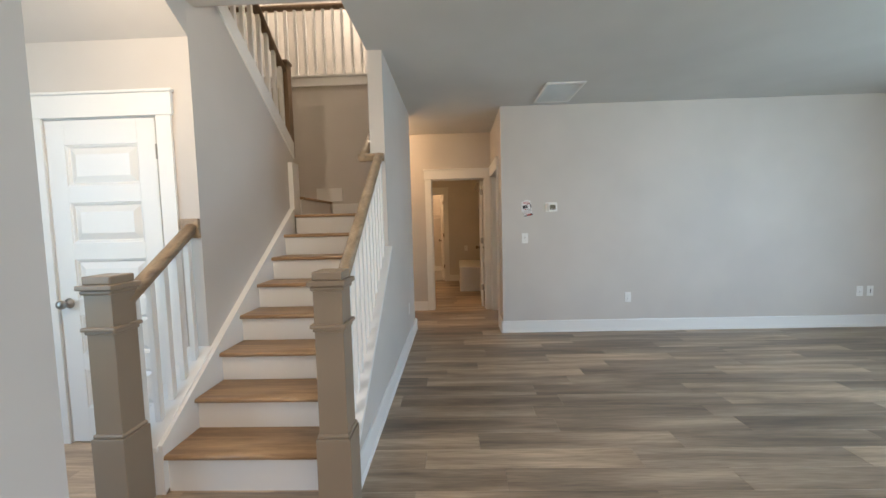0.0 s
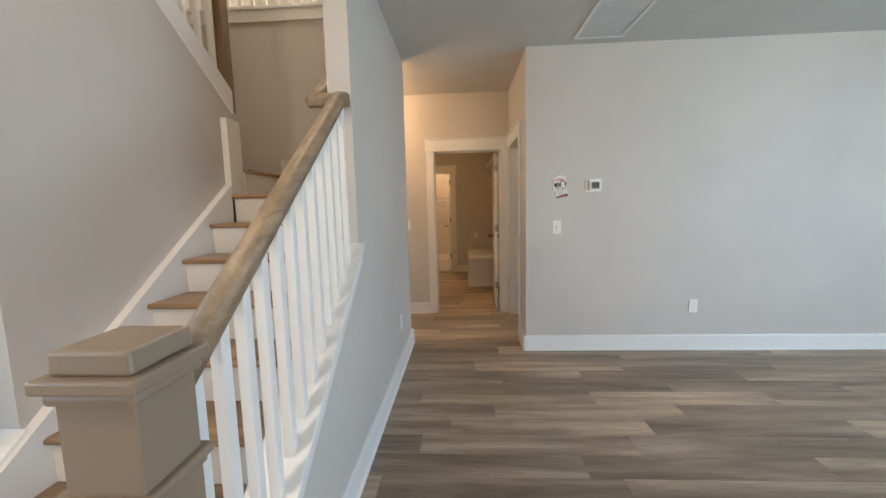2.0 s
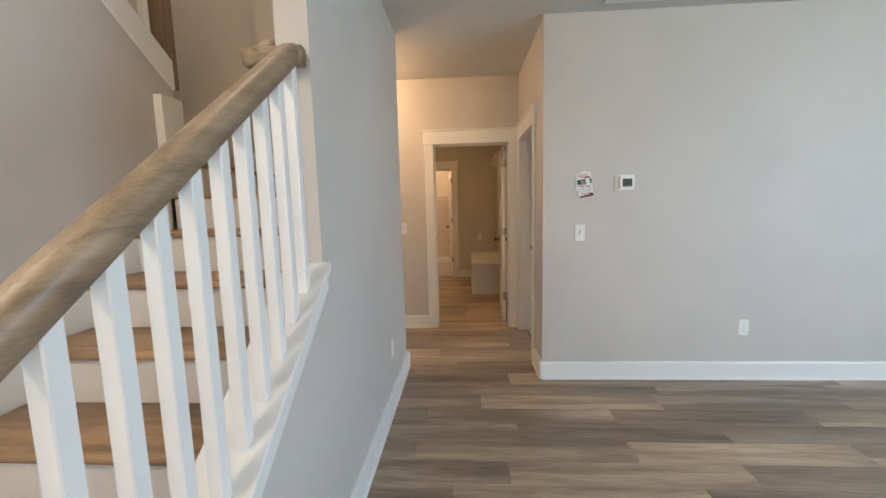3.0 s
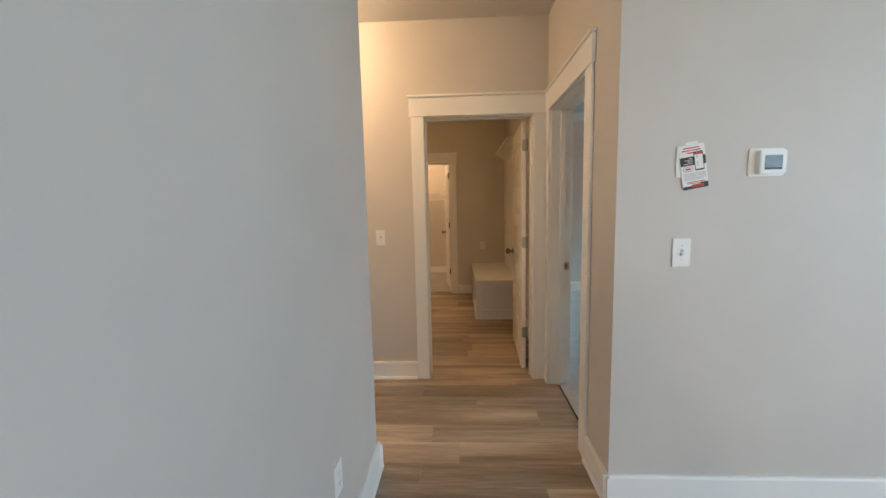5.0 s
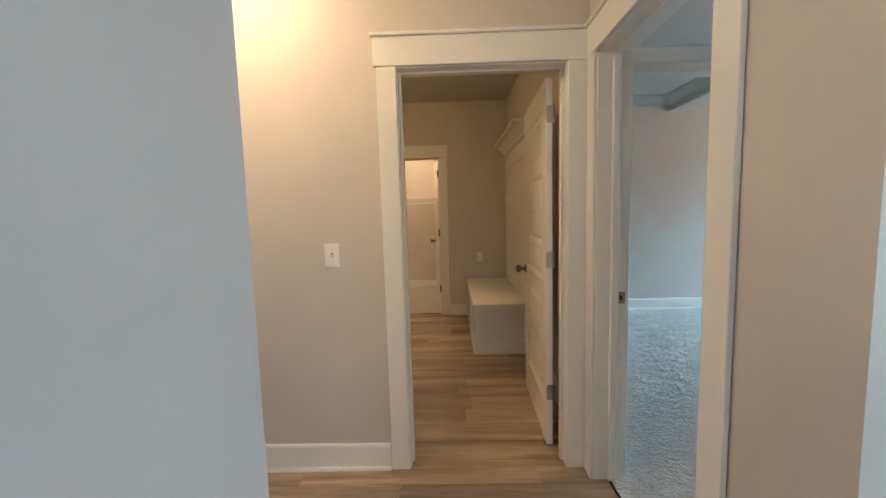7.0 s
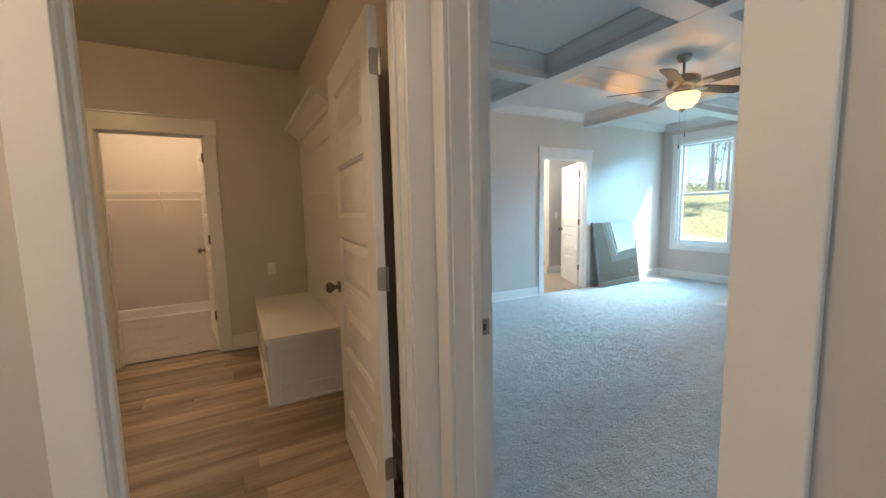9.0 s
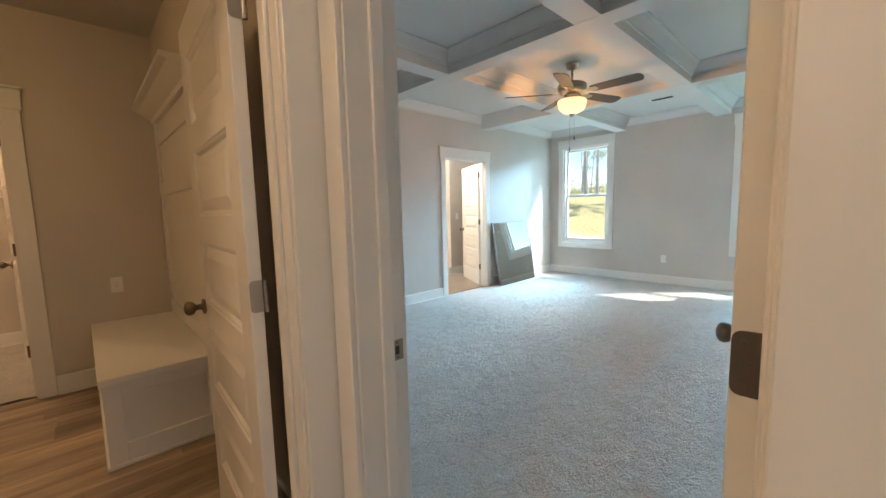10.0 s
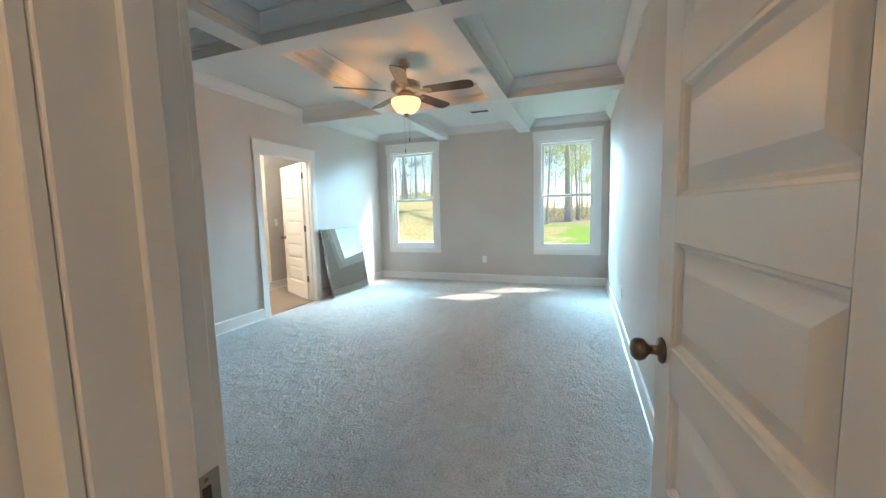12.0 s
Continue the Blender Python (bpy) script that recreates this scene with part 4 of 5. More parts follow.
part("print_block", rounded(0.004, 0.042, -0.024, 0.054, 0.005, -0.0073, -0.0068, TILT), M_INK, tg, "dark printed phone outline")
part("print_block", rounded(0.007, 0.039, -0.018, 0.049, 0.002, -0.0077, -0.0074, TILT), M_CARD, tg, "white printed phone screen")
card("print_block", 0.0075, 0.0385, 0.041, 0.0485, -0.0080, -0.0078, M_RED, tg, "red bar on the printed phone")
for z in (0.030, 0.008, -0.004):
    card("print_block", 0.014, 0.018, z, z + 0.004, -0.0080, -0.0078, M_INK, tg)
part("print_block", rounded(-0.044, -0.002, -0.024, -0.004, 0.0095, -0.0064, -0.0061, TILT), M_GREYINK, tg, "grey printed oval")
part("print_block", rounded(-0.041, -0.005, -0.0215, -0.0065, 0.007, -0.0067, -0.0065, TILT), M_CARD, tg)
card("print_block", -0.034, -0.012, -0.0175, -0.0105, -0.0070, -0.0068, M_RED, tg, "red printed mark")
for i in range(6):
    card("print_line", -0.044, 0.046 - 0.012 * (i == 5), -0.0335 - i * 0.0052, -0.0317 - i * 0.0052, -0.0066, -0.0061, M_GREYINK, tg)
card("print_line", -0.034, 0.040, -0.070, -0.0665, -0.0066, -0.0061, M_RED, tg)
card("print_line", -0.032, 0.038, -0.0755, -0.0735, -0.0066, -0.0061, M_INK, tg)
part("print_block", rounded(-0.0515, 0.0515, -0.0965, -0.084, 0.006, -0.0066, -0.0061, TILT), M_INK, tg, "black printed foot")
part("print_block", rounded(0.020, 0.0512, -0.090, -0.073, 0.003, -0.0070, -0.0067, TILT), M_INK, tg)
part("print_block", rounded(-0.016, 0.034, -0.0905, -0.0785, 0.002, -0.0074, -0.0071, TILT), M_RED, tg, "red printed bar")

# ceiling return-air vent of the living room
vent = thing("ceiling_vent", (1.215, 4.58, H), "white slatted return-air grille in the ceiling", "vent")
for a in ((-0.20, 0.20, -0.31, -0.285), (-0.20, 0.20, 0.285, 0.31), (-0.20, -0.175, -0.285, 0.285), (0.175, 0.20, -0.285, 0.285)):
    part("frame", bmbox(*a, -0.014, -0.001, bevel=0.003, segments=1), M_TRIM, vent)
part("backing", bmbox(-0.175, 0.175, -0.285, 0.285, -0.006, -0.0012), M_TRIM, vent)
slat_me = None
for i in range(30):
    if slat_me is None:
        bm = bmesh.new()
        box(bm, -0.175, 0.175, -0.008, 0.008, -0.0008, 0.0008, Matrix.Rotation(radians(35), 4, "X"))
        s = part("slat", bm, M_TRIM, vent)
        slat_me = s.data
    else:
        s = new("slat", slat_me)
        s.parent = vent
    s.location = (0, -0.276 + i * 0.019, -0.0085)
reg = thing("ceiling_vent", (6.05, 7.16, H), "small grey supply register in the bedroom ceiling", "vent")
part("frame", bmbox(-0.06, 0.06, -0.15, 0.15, -0.010, -0.001, bevel=0.003), M_TRIM, reg)
for i in range(7):
    part("slat", bmbox(-0.042 + i * 0.0125, -0.036 + i * 0.0125, -0.13, 0.13, -0.013, -0.0095), M_SLOT, reg)
sd = thing("ceiling_light", (-1.1, 7.5, H), "round frosted flush ceiling light in the mudroom", "lamp")
bm = bmesh.new()
lathe(bm, [(0.15, -0.001), (0.155, -0.02), (0.15, -0.03)], 28)
part("frame", bm, M_NICKEL, sd, "", True)
bm = bmesh.new()
lathe(bm, [(0.145, -0.03), (0.135, -0.06), (0.09, -0.09), (0.03, -0.102)], 28)
part("diffuser", bm, M_LAMP, sd, "glowing frosted diffuser", True)

hl = thing("ceiling_light", (*HALL_LIGHT, H), "round frosted flush ceiling light in the hall", "lamp")
bm = bmesh.new()
lathe(bm, [(0.165, -0.001), (0.170, -0.018), (0.165, -0.028)], 28)
part("frame", bm, M_NICKEL, hl, "", True)
bm = bmesh.new()
lathe(bm, [(0.160, -0.028), (0.150, -0.052), (0.10, -0.076), (0.03, -0.086)], 28)
part("diffuser", bm, M_LAMP, hl, "glowing frosted diffuser", True)
mv = thing("ceiling_vent", (0.36, 7.93, H), "small white exhaust grille in the mudroom ceiling", "vent")
part("frame", bmbox(-0.09, 0.09, -0.09, 0.09, -0.012, -0.001, bevel=0.004), M_TRIM, mv)
for i in range(9):
    part("slat", bmbox(-0.07, 0.07, -0.07 + i * 0.0165, -0.062 + i * 0.0165, -0.016, -0.0115), M_TRIM, mv)

# strike plates on the jambs
st = thing("strike_plate", (HX + 0.118, BED_Y1 - 0.0005, 0.922), "satin metal strike plate on the bedroom jamb", "strike plate")
part("plate", bmbox(-0.016, 0.020, -0.0016, 0, -0.029, 0.029, bevel=0.0006, segments=1), M_NICKEL, st)
part("latch_hole", bmbox(-0.007, 0.006, -0.0021, -0.0017, -0.012, 0.012), M_SLOT, st)
for z in (-0.021, 0.021):
    sb = bmesh.new()
    lathe(sb, [(0.0036, 0), (0.003, 0.0007)], 10, Matrix.Translation((0, -0.0016, z)) @ Matrix.Rotation(radians(90), 4, "X"))
    part("screw", sb, M_BRONZE, st)

# ---- mudroom bench ----
bench = thing("hall_tree_bench", (0.16, 7.95, 0), "built-in white mudroom bench with panelled base", "bench")
BXa, BYa = 0.165, 7.90
part("base", local(bench, bmbox(BXa + 0.02, MX - 0.001, BYa + 0.02, MY - 0.001, 0.001, 0.445)), M_TRIM, bench)
part("seat", local(bench, bmbox(BXa - 0.012, MX - 0.001, BYa - 0.012, MY - 0.001, 0.447, 0.487, bevel=0.004)), M_TRIM, bench)
for z0, z1 in ((0.02, 0.12), (0.385, 0.446)):
    part("rail", local(bench, bmbox(BXa + 0.075, MX - 0.07, BYa + 0.001, BYa + 0.021, z0, z1, bevel=0.002, segments=1)), M_TRIM, bench)
    part("rail", local(bench, bmbox(BXa + 0.001, BXa + 0.021, BYa + 0.07, MY - 0.07, z0, z1, bevel=0.002, segments=1)), M_TRIM, bench)
for x0, x1 in ((BXa + 0.001, BXa + 0.075), (MX - 0.07, MX - 0.001)):
    part("stile", local(bench, bmbox(x0, x1, BYa, BYa + 0.021, 0.02, 0.446, bevel=0.002, segments=1)), M_TRIM, bench)
for y0, y1 in ((BYa + 0.001, BYa + 0.07), (8.48, 8.55), (MY - 0.07, MY - 0.001)):
    part("stile", local(bench, bmbox(BXa, BXa + 0.0205, y0, y1, 0.02, 0.4455, bevel=0.002, segments=1)), M_TRIM, bench)
part("shoe", local(bench, bmbox(BXa - 0.012, MX - 0.001, BYa - 0.013, BYa + 0.002, 0.001, 0.022, bevel=0.005)), M_TRIM, bench)
part("shoe", local(bench, bmbox(BXa - 0.013, BXa + 0.002, BYa, MY - 0.016, 0.001, 0.022, bevel=0.005)), M_TRIM, bench)
tree = thing("wall_panel", (MX, 8.5, 0.487), "white board-and-batten wall panel above the bench", "panelling")
part("backboard", local(tree, bmbox(MX - 0.012, MX - 0.001, BYa, MY - 0.001, 0.488, 2.05)), M_TRIM, tree)
for z0, z1 in ((0.488, 0.60), (1.47, 1.57), (1.87, 1.97)):
    part("rail", local(tree, bmbox(MX - 0.028, MX - 0.012, BYa + 0.08, MY - 0.08, z0, z1, bevel=0.002, segments=1)), M_TRIM, tree)
for y0, y1 in ((BYa, BYa + 0.08), (MY - 0.08, MY - 0.001)):
    part("stile", local(tree, bmbox(MX - 0.030, MX - 0.012, y0, y1, 0.488, 2.05, bevel=0.002, segments=1)), M_TRIM, tree)
bm = bmesh.new()
prism(bm, [(MX - 0.001, 2.05), (MX - 0.04, 2.05), (MX - 0.05, 2.075), (MX - 0.13, 2.13), (MX - 0.165, 2.14), (MX - 0.165, 2.165), (MX - 0.001, 2.165)], BYa - 0.03, MY - 0.001, "y")
part("crown_shelf", local(tree, bm), M_TRIM, tree, "white crown shelf")

# ---- closet wire shelf ----
shelf = thing("wire_shelf", (-0.6, 11.1, 1.62), "white coated wire closet shelf with hanging rod", "shelf")


def wire(parent, a, b, r, name="wire", mat=None):
    bm = bmesh.new()
    a, b = Vector(a), Vector(b)
    m = Matrix.Translation(a) @ (b - a).to_track_quat("Z", "Y").to_matrix().to_4x4()
    lathe(bm, [(r, 0), (r, (b - a).length)], 8, m)
    return part(name, local(parent, bm), mat or M_WIRE, parent)


wire(shelf, (-1.9, 10.86, 1.62), (MX, 10.86, 1.62), 0.006, "front_rod")
wire(shelf, (-1.9, 10.86, 1.59), (MX, 10.86, 1.59), 0.004, "front_rod")
wire(shelf, (-1.9, 11.23, 1.62), (MX, 11.23, 1.62), 0.004, "back_rod")
wire(shelf, (-1.9, 10.9, 1.52), (MX, 10.9, 1.52), 0.010, "hanging_rod")
for i in range(52):
    x = -1.88 + i * 0.05
    wire(shelf, (x, 10.86, 1.624), (x, 11.24, 1.624), 0.003)
for x in (-1.3, -0.75, 0.1):
    wire(shelf, (x, 10.88, 1.60), (x, 11.245, 1.30), 0.006, "brace")

# ---- bathroom ----
van = thing("bathroom_vanity", (6.3, 11.85, 0), "cream bathroom vanity with a tan countertop", "vanity")
part("cabinet", local(van, bmbox(5.65, 6.95, 11.55, 12.09, 0.10, 0.84, bevel=0.003)), M_TRIM, van)
part("toe_kick", local(van, bmbox(5.65, 6.95, 11.62, 12.09, 0.001, 0.10)), M_DARKGAP, van)
part("countertop", local(van, bmbox(5.63, 6.97, 11.52, 12.098, 0.84, 0.875, bevel=0.005)), material("tan_stone_top", (0.34, 0.25, 0.17), 0.25), van)
for i in range(3):
    d = part("cabinet_door", local(van, bmbox(5.67 + i * 0.425, 6.075 + i * 0.425, 11.53, 11.549, 0.12, 0.66, bevel=0.004)), M_TRIM, van)
    part("drawer", local(van, bmbox(5.67 + i * 0.425, 6.075 + i * 0.425, 11.53, 11.549, 0.675, 0.825, bevel=0.004)), M_TRIM, van)

# ---- leaning mirror ----
lean = math.atan2(0.17, 1.02)
mir = thing("wall_mirror", pose(5.625, 9.212, 0.016, 0, 0, 1.0), "unframed sheet mirror with corner guards leaning on the wall", "mirror")
MT = Matrix.Rotation(-lean, 4, "X")
bm = bmesh.new()
box(bm, -0.515, 0.515, -0.003, 0.003, 0.001, 1.045, MT)
part("mirror_sheet", bm, M_MIRROR, mir, "silvered glass sheet")
bm = bmesh.new()
box(bm, -0.520, 0.520, 0.0032, 0.016, 0.001, 1.05, MT)
part("backing", bm, material("grey_backing_board", (0.22, 0.21, 0.20), 0.7), mir)
M_GUARD = material("grey_edge_guard", (0.16, 0.16, 0.155), 0.6)
for x0, x1, z0, z1 in ((0.505, 0.530, 0.42, 0.74), (-0.530, -0.505, 0.28, 0.80), (-0.530, -0.505, 0.9, 1.055)):
    bm = bmesh.new()
    box(bm, x0, x1, -0.006, 0.018, z0, z1, MT)
    part("edge_guard", bm, M_GUARD, mir, "grey edge guard")
for x, z in ((-0.38, 0.90), (-0.30, 0.86), (0.32, 0.20)):
    bm = bmesh.new()
    box(bm, x - 0.014, x + 0.014, -0.0036, -0.0031, z - 0.006, z + 0.006, MT)
    part("sticker", bm, M_CARD, mir, "small white sticker")

# ---- bedroom windows ----


def sash(parent, name, y0, y1, z0, z1, x, glass=True):
    s = part(name, bmbox(x, x + 0.03, y0, y0 + 0.042, z0, z1, bevel=0.003, segments=1), M_TRIM, parent, "white window sash")
    part("stile", bmbox(x, x + 0.03, y1 - 0.042, y1, z0, z1, bevel=0.003, segments=1), M_TRIM, s)
    part("rail", bmbox(x + 0.0005, x + 0.0295, y0 + 0.042, y1 - 0.042, z0, z0 + 0.048, bevel=0.003, segments=1), M_TRIM, s)
    part("rail", bmbox(x + 0.0005, x + 0.0295, y0 + 0.042, y1 - 0.042, z1 - 0.036, z1, bevel=0.003, segments=1), M_TRIM, s)
    g = part("pane", bmbox(x + 0.012, x + 0.016, y0 + 0.04, y1 - 0.04, z0 + 0.046, z1 - 0.034), M_GLASS, s, "clear window pane")
    g.visible_shadow = False


for i, (a, b) in enumerate(WINS):
    w = thing("window_%d" % (i + 1), (0, 0, 0), "white double-hung window with flat white casing", "window", kind="structure")
    for c in ((a, a + 0.03), (b - 0.03, b)):
        part("frame", bmbox(RX + 0.012, RX + 0.15, *c, WZ0, WZ1, bevel=0.002, segments=1), M_TRIM, w)
    for c in ((WZ0, WZ0 + 0.035), (WZ1 - 0.03, WZ1)):
        part("frame", bmbox(RX + 0.012, RX + 0.15, a + 0.03, b - 0.03, *c, bevel=0.002, segments=1), M_TRIM, w)
    mid = 1.49
    sash(w, "lower_sash", a + 0.03, b - 0.03, WZ0 + 0.035, mid + 0.02, RX + 0.045)
    sash(w, "upper_sash", a + 0.03, b - 0.03, mid - 0.02, WZ1 - 0.03, RX + 0.08)
    bm = bmesh.new()
    box(bm, RX + 0.03, RX + 0.046, (a + b) / 2 - 0.03, (a + b) / 2 + 0.03, mid + 0.02, mid + 0.032)
    part("sash_lock", bm, M_PLASTIC, w)
    part("casing", bmbox(RX - 0.018, RX - 0.0015, a - 0.092, a, WZ0 - 0.095, WZ1, bevel=0.002, segments=1), M_TRIM, w)
    part("casing", bmbox(RX - 0.018, RX - 0.0015, b, b + 0.092, WZ0 - 0.095, WZ1, bevel=0.002, segments=1), M_TRIM, w)
    part("jamb_liner", bmbox(RX - 0.001, RX + 0.014, a - 0.001, b + 0.001, WZ0 - 0.012, WZ0 + 0.003), M_TRIM, w)
    part("apron", bmbox(RX - 0.018, RX - 0.0015, a, b, WZ0 - 0.095, WZ0 - 0.002, bevel=0.002, segments=1), M_TRIM, w)
    part("head_casing", bmbox(RX - 0.022, RX - 0.0015, a - 0.104, b + 0.104, WZ1, WZ1 + 0.14, bevel=0.002, segments=1), M_TRIM, w)
    part("head_cap", bmbox(RX - 0.034, RX - 0.0015, a - 0.114, b + 0.114, WZ1 + 0.14, WZ1 + 0.158, bevel=0.004, segments=1), M_TRIM, w)

# ---- ceiling fan ----
FX, FY = 3.93, 7.36
fan = thing("ceiling_fan", (FX, FY, H), "brushed nickel ceiling fan with five dark blades and a lit bowl", "ceiling fan")


def turned(name, profile, mat, label="", smooth=True, parent=None):
    bm = bmesh.new()
    lathe(bm, profile, 32)
    return part(name, bm, mat, parent or fan, label, smooth)


turned("canopy", [(0.065, -0.001), (0.066, -0.012), (0.055, -0.045), (0.030, -0.060), (0.016, -0.066)], M_FANMETAL, "brushed nickel canopy")
turned("downrod", [(0.0125, -0.06), (0.0125, -0.20)], M_FANMETAL)
turned("yoke_cover", [(0.016, -0.16), (0.030, -0.172), (0.040, -0.188), (0.04, -0.195)], M_FANMETAL)
turned("motor_housing", [(0.05, -0.188), (0.120, -0.194), (0.142, -0.206), (0.145, -0.232), (0.141, -0.262), (0.12, -0.282), (0.085, -0.305)], M_FANMETAL, "brushed nickel motor housing")
turned("switch_housing", [(0.085, -0.305), (0.072, -0.315), (0.066, -0.345), (0.090, -0.352), (0.094, -0.36)], M_FANMETAL)
bowl = turned("glass_bowl", [(0.138, -0.358), (0.144, -0.368), (0.141, -0.400), (0.122, -0.445), (0.085, -0.478), (0.035, -0.494), (0.012, -0.496)], M_BOWL, "lit alabaster glass bowl")
bowl.visible_shadow = False
turned("finial", [(0.026, -0.488), (0.030, -0.498), (0.014, -0.512), (0.005, -0.524)], M_FANMETAL)
for i in range(5):
    a = radians(199 + 72 * i)
    m = Matrix.Rotation(a, 4, "Z")
    bm = bmesh.new()
    outline = [(0.20, -0.052), (0.24, -0.060), (0.60, -0.070), (0.655, -0.062), (0.678, -0.035), (0.682, 0.0), (0.678, 0.035), (0.655, 0.062), (0.60, 0.070), (0.24, 0.060), (0.20, 0.052)]
    prism(bm, outline, -0.003, 0.003, "z")
    bl = part("blade", bm, M_BLADE, fan, "dark walnut blade", False, m @ Matrix.Translation((0, 0, -0.287)) @ Matrix.Rotation(radians(-13), 4, "X"))
    bm = bmesh.new()
    prism(bm, [(0.085, -0.018), (0.15, -0.012), (0.20, -0.035), (0.26, -0.03), (0.27, 0.0), (0.26, 0.03), (0.20, 0.035), (0.15, 0.012), (0.085, 0.018)], -0.0075, -0.0035, "z")
    part("blade_iron", bm, M_FANMETAL, fan, "nickel blade bracket", False, m @ Matrix.Translation((0, 0, -0.287)) @ Matrix.Rotation(radians(-13), 4, "X"))
for dx, dy, ln in ((0.012, -0.022, 0.36), (-0.02, 0.012, 0.47)):
    bm = bmesh.new()
    lathe(bm, [(0.0016, -0.36 - ln), (0.0016, -0.345)], 6, Matrix.Translation((dx, dy, 0)))
    ch = part("pull_chain", bm, M_FANMETAL, fan)
    bm = bmesh.new()
    lathe(bm, [(0.003, -0.40 - ln), (0.006, -0.385 - ln), (0.005, -0.365 - ln), (0.002, -0.36 - ln)], 10, Matrix.Translation((dx, dy, 0)))
    part("chain_pull", bm, M_BLADE, ch)

# ---- outside ----


def ground_z(x, y):
    d = max(0.0, x - 8.0)
    k = max(0.0, min(1.0, (y - 7.5 - 0.12 * d) / 7.0))
    rise = 1.2 * (1 - math.exp(-d / 20.0)) + 1.75 * k * k * (3 - 2 * k) * min(1.0, d / 14.0)
    return -0.32 + rise + 0.08 * math.sin(x * 0.35) * math.sin(y * 0.27) * min(1.0, d / 6)


bm = bmesh.new()
xs = [-300, -60, -10, 2, 5.6, 7.1] + [7.1 + 1.5 * k for k in range(1, 30)] + [60, 90, 160, 400]
ys = [-300, -80, -40, -20] + [-12 + 2.0 * k for k in range(0, 30)] + [60, 90, 300]
grid = [[bm.verts.new((x, y, ground_z(x, y) - (0.0 if x > 7.05 else 0.1))) for y in ys] for x in xs]
for i in range(len(xs) - 1):
    for j in range(len(ys) - 1):
        bm.faces.new((grid[i][j], grid[i + 1][j], grid[i + 1][j + 1], grid[i][j + 1]))
structure("ground", bm, M_GROUND, "sunlit patchy lawn rising to leaf-littered woods", "ground", True)
# unseen slab, added to keep direct sun out of the living room
structure("sun_blocker", bmbox(5.65, 8.0, -7.0, 5.0, 2.62, 2.80), M_TRIM, "flat white slab added outside the living room windows to block sun", "roof")


def tree(x, y, height, girth, seed, pine=True, leafy=1):
    rng = random.Random(seed)
    z0 = ground_z(x, y)
    kind = "pine tree" if pine else "tree"
    root = thing("pine_tree" if pine else "young_tree", (x, y, z0), "tall bare-trunked pine with a ragged crown at the lawn's edge" if pine else "slender young tree with thin spring leaves in the woods", kind, "trees behind the lawn")
    bm = bmesh.new()
    lean_x, lean_y = rng.uniform(-0.03, 0.03), rng.uniform(-0.04, 0.04)
    def axis(t):
        return Vector((lean_x * height * t + 0.12 * math.sin(t * 5 + seed), lean_y * height * t + 0.12 * math.cos(t * 4 + seed) - 0.12 * math.cos(seed), height * t - 0.1))
    rings = []
    for k in range(9):
        t = k / 8
        r = girth * (1 - 0.85 * t) * (1.35 if k == 0 else 1)
        rings.append([bm.verts.new(axis(t) + Vector((r * math.cos(a), r * math.sin(a), 0))) for a in (2 * math.pi * i / 8 for i in range(8))])
    for a, b in zip(rings, rings[1:]):
        for i in range(8):
            bm.faces.new((a[i], a[(i + 1) % 8], b[(i + 1) % 8], b[i]))
    tips = []
    for k in range(16 if pine else 14):
        t = rng.uniform(0.30 if pine else 0.22, 0.97)
        p = axis(t)
        a = rng.uniform(0, 2 * math.pi)
        ln = (1.15 - t) * height * (0.26 if pine else 0.34) * rng.uniform(0.6, 1.2)
        up = rng.uniform(0.0, 0.35) if pine else rng.uniform(0.4, 1.0)
        q = p + Vector((math.cos(a), math.sin(a), up)) * ln
        mid = (p + q) / 2 + Vector((0, 0, -0.06 * ln))
        prev = None
        for c, r in ((p, girth * 0.22), (mid, girth * 0.13), (q, girth * 0.04)):
            ring = [bm.verts.new(c + Vector((r * math.cos(i * 2.094), r * math.sin(i * 2.094), r * 0.5 * (i - 1)))) for i in range(3)]
            if prev:
                for i in range(3):
                    bm.faces.new((prev[i], prev[(i + 1) % 3], ring[(i + 1) % 3], ring[i]))
            prev = ring
        for _ in range(4):
            g = p.lerp(q, rng.uniform(0.35, 0.98))
            w = Vector((rng.gauss(0, 1), rng.gauss(0, 1), rng.uniform(0.0, 1.1))) * ln * 0.28
            r = girth * 0.06
            ring = [bm.verts.new(g + Vector((r * math.cos(i * 2.094), r * math.sin(i * 2.094), 0))) for i in range(3)]
            tip = bm.verts.new(g + w)
            for i in range(3):
                bm.faces.new((ring[i], ring[(i + 1) % 3], tip))
        tips += [(mid, ln * 0.30), (q, ln * 0.36), ((mid + q) / 2, ln * 0.3)]
    part("trunk", bm, M_BARK, root, "", True)
    if leafy:
        verts, faces = [], []
        for c, r in tips:
            for _ in range((34 if pine else 44) * leafy):
                o = Vector((rng.gauss(0, 0.5), rng.gauss(0, 0.5), rng.gauss(0, 0.32))) * r
                s = rng.uniform(0.05, 0.13) if pine else rng.uniform(0.04, 0.09)
                e = Euler((rng.uniform(0, 6.3), rng.uniform(0, 6.3), rng.uniform(0, 6.3))).to_matrix()
                n0 = len(verts)
                for dx, dy, dz in ((-1, 0, 0), (0, -0.35, 0.1), (1.1, 0, 0), (0, 0.35, 0.1)):
                    verts.append(tuple(c + o + e @ Vector((dx * s, dy * s, dz * s))))
                faces.append((n0, n0 + 1, n0 + 2, n0 + 3))
        me = bpy.data.meshes.new("crown")
        me.from_pydata(verts, [], faces)
        me.materials.append(M_NEEDLE if pine else M_SPRING)
        ob = new("crown", me)
        ob.parent = root
    return root


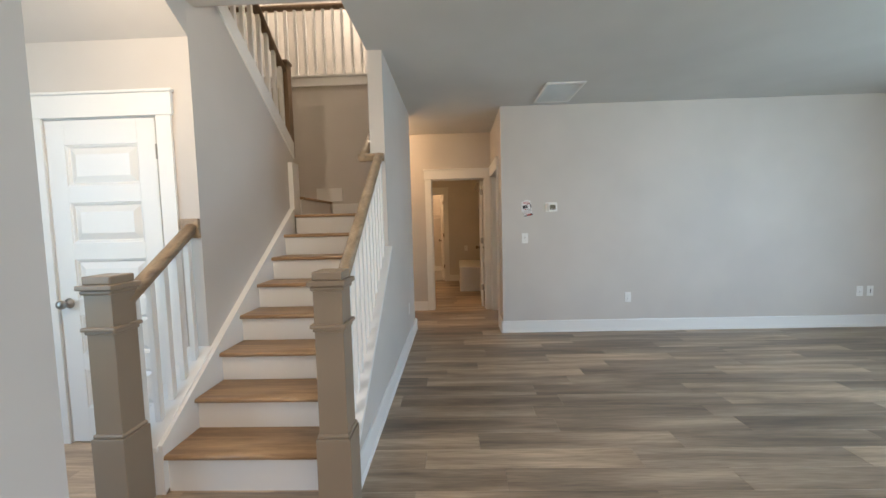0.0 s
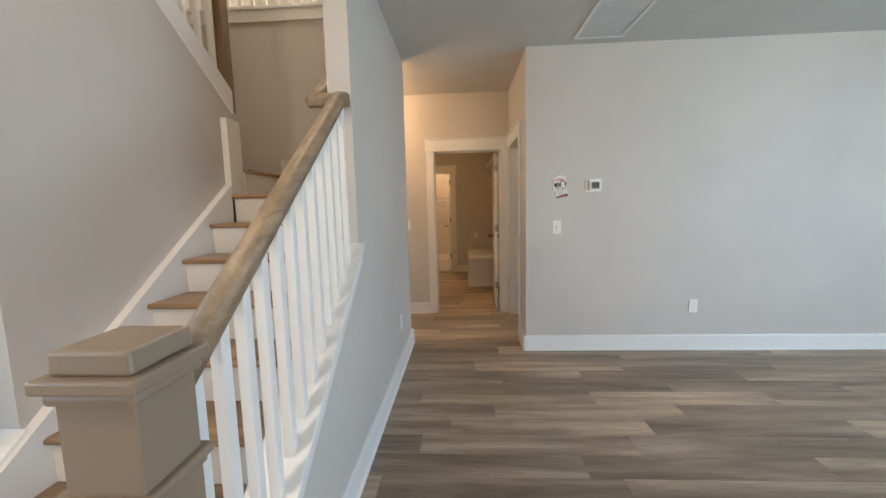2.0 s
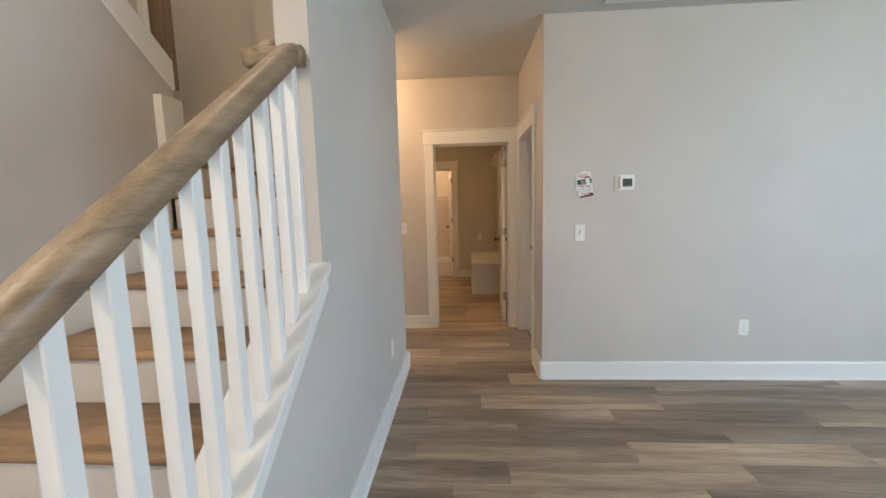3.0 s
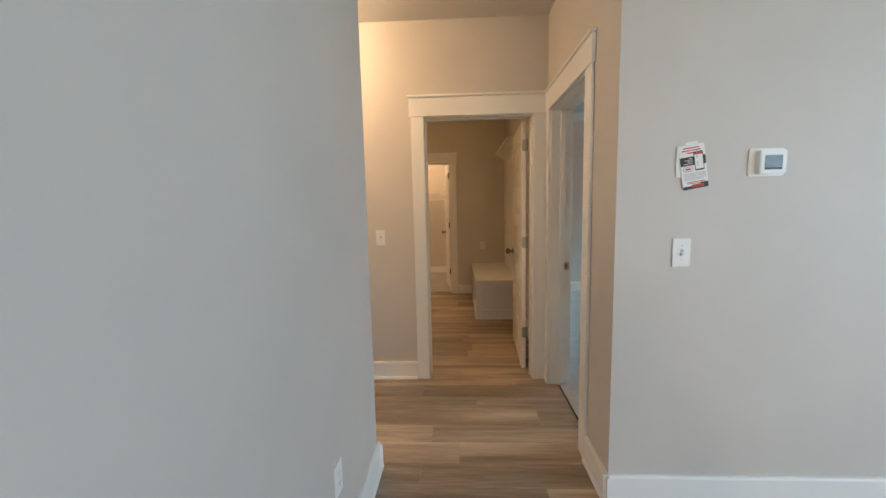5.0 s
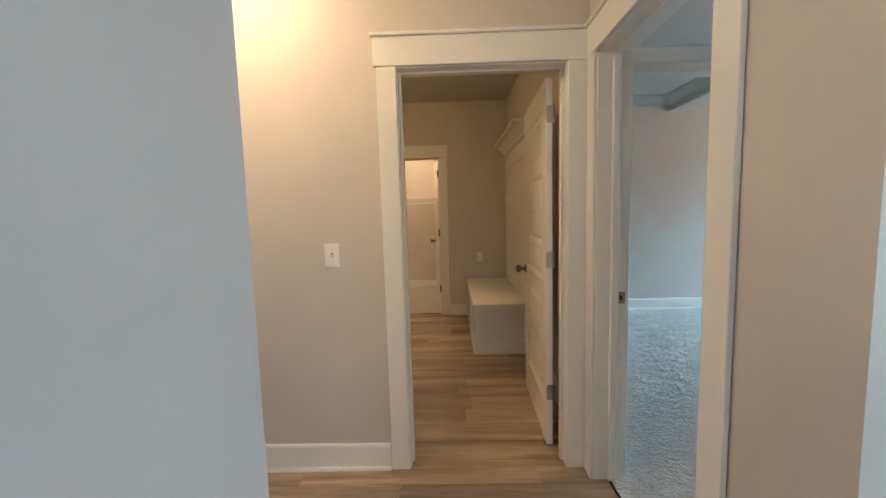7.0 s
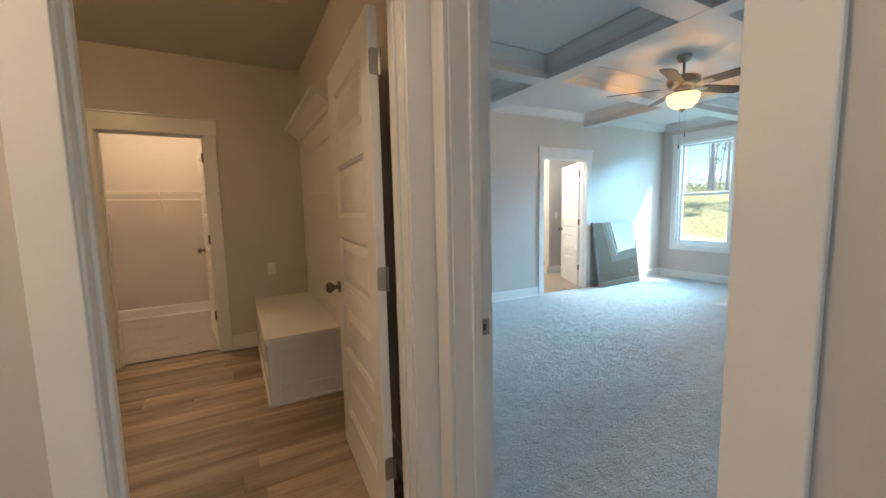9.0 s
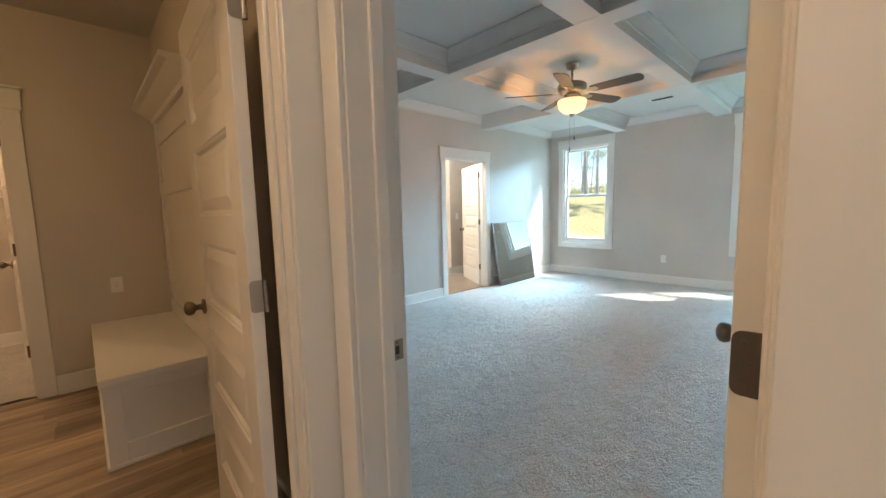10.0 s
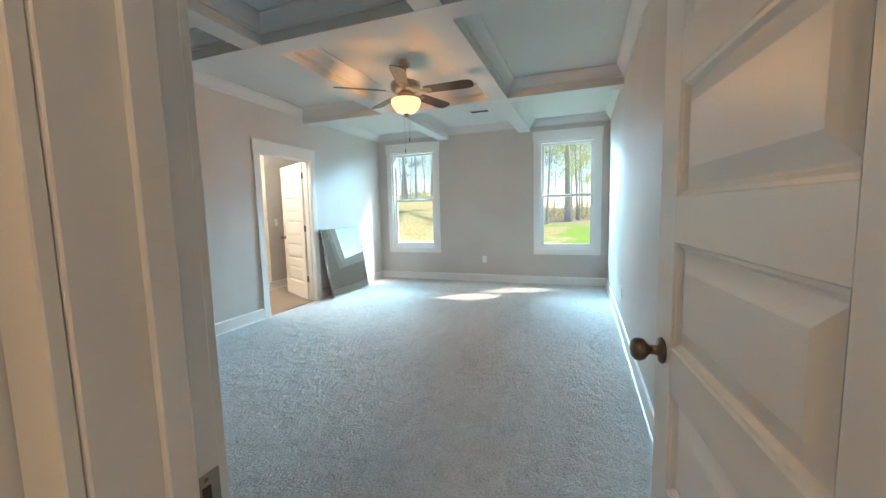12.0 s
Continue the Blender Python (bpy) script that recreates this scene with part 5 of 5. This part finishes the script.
rng = random.Random(11)
tree(25.5, 6.55, 15, 0.19, 3)
tree(27.0, 18.3, 15, 0.13, 92)
tree(25.5, 16.8, 14, 0.09, 93, False, 2)
tree(31.0, 20.6, 15, 0.12, 94)
tree(22.5, 7.6, 10, 0.07, 95, False, 2)
tree(29, 4.9, 13, 0.08, 4, False)
tree(28, 6.0, 13, 0.07, 5, False)
tree(27, 15.2, 15, 0.11, 6)
tree(30, 17.5, 14, 0.10, 7)
tree(33, 15.6, 12, 0.08, 8)
for k in range(64):
    x = rng.uniform(29, 56)
    y = 5.7 + (x - 0.4) * rng.uniform(-0.16, 0.72)
    tree(x, y, rng.uniform(8, 15), rng.uniform(0.03, 0.065), 20 + k, rng.random() < 0.12)
# low brush along the wood's edge
brush = random.Random(3)
verts, faces = [], []
for k in range(2600):
    x = brush.uniform(27, 44)
    y = 5.7 + x * brush.uniform(-0.22, 0.85)
    z = ground_z(x, y)
    for _ in range(5):
        o = Vector((brush.gauss(0, 0.35), brush.gauss(0, 0.35), abs(brush.gauss(0, 0.45))))
        s = brush.uniform(0.05, 0.16)
        e = Euler((brush.uniform(0, 6.3), brush.uniform(0, 6.3), brush.uniform(0, 6.3))).to_matrix()
        n0 = len(verts)
        for dx, dy in ((-1, 0), (0, -0.3), (1, 0), (0, 0.3)):
            verts.append(tuple(Vector((x, y, z)) + o + e @ Vector((dx * s, dy * s, 0))))
        faces.append((n0, n0 + 1, n0 + 2, n0 + 3))
me = bpy.data.meshes.new("underbrush")
me.from_pydata(verts, [], faces)
me.materials.append(leaf_material("dry_twigs", (0.36, 0.33, 0.17), (0.62, 0.62, 0.32)))
tagged(new("underbrush", me), "low scrubby brush along the edge of the woods", "brush", kind="stuff")

# ---- floor planks, laid across the walk ----
PW, PL = 0.18, 1.22
floor_ob = bpy.data.objects["floor"]
prng = random.Random(21)
full = {}


def plank_bm(length, width):
    bm = bmesh.new()
    x, y, c = length / 2 - 0.0004, width / 2 - 0.0004, 0.0012
    lo = [bm.verts.new((sx * x, sy * y, -0.006)) for sx, sy in ((-1, -1), (1, -1), (1, 1), (-1, 1))]
    md = [bm.verts.new((sx * x, sy * y, -c)) for sx, sy in ((-1, -1), (1, -1), (1, 1), (-1, 1))]
    hi = [bm.verts.new((sx * (x - c), sy * (y - c), 0)) for sx, sy in ((-1, -1), (1, -1), (1, 1), (-1, 1))]
    for a, b in ((lo, md), (md, hi)):
        for i in range(4):
            bm.faces.new((a[i], a[(i + 1) % 4], b[(i + 1) % 4], b[i]))
    bm.faces.new(hi)
    return bm


def plank(x0, x1, y0, y1):
    key = (round(x1 - x0, 3), round(y1 - y0, 3))
    if key not in full:
        full[key] = mesh_of("plank", plank_bm(*key), M_PLANK)
    ob = new("plank", full[key])
    ob.parent = floor_ob
    ob.location = ((x0 + x1) / 2, (y0 + y1) / 2, 0)


rest = bmesh.new()
y = -3.0
while y < MY + 0.06:
    y1 = min(y + PW, MY + 0.06)
    c = (y + y1) / 2
    lo, hi = (-3.6, 5.5) if c < FRONT else ((-3.0, HX + 0.07) if c < D1 + 0.06 else (-1.9, MX))
    x = lo - prng.uniform(0.05, PL - 0.05)
    while x < hi:
        a, b = max(x, lo), min(x + PL, hi)
        if b - a > 0.01:
            seen = c > 0.9 and b > -0.6 or c > FRONT and b > -1.6 or (c > 1.4 and b < -1.4)
            if seen:
                plank(a, b, y, y1)
            else:
                bmp = plank_bm(b - a, y1 - y)
                off = Vector(((a + b) / 2, c, 0))
                vs = [rest.verts.new(v.co + off) for v in bmp.verts]
                bmp.verts.index_update()
                for f in bmp.faces:
                    rest.faces.new([vs[v.index] for v in f.verts])
                bmp.free()
        x += PL
    y = y1
ro = part("planks", rest, M_PLANK, floor_ob)
ro["kind"] = "stuff"
# metal strip where the closet carpet meets the planks
structure("trim_threshold", bmbox(CLX0, CLX1, MY + 0.045, MY + 0.07, 0.0005, 0.006, bevel=0.001, segments=1), M_NICKEL, "thin metal carpet strip in the closet doorway", "threshold")
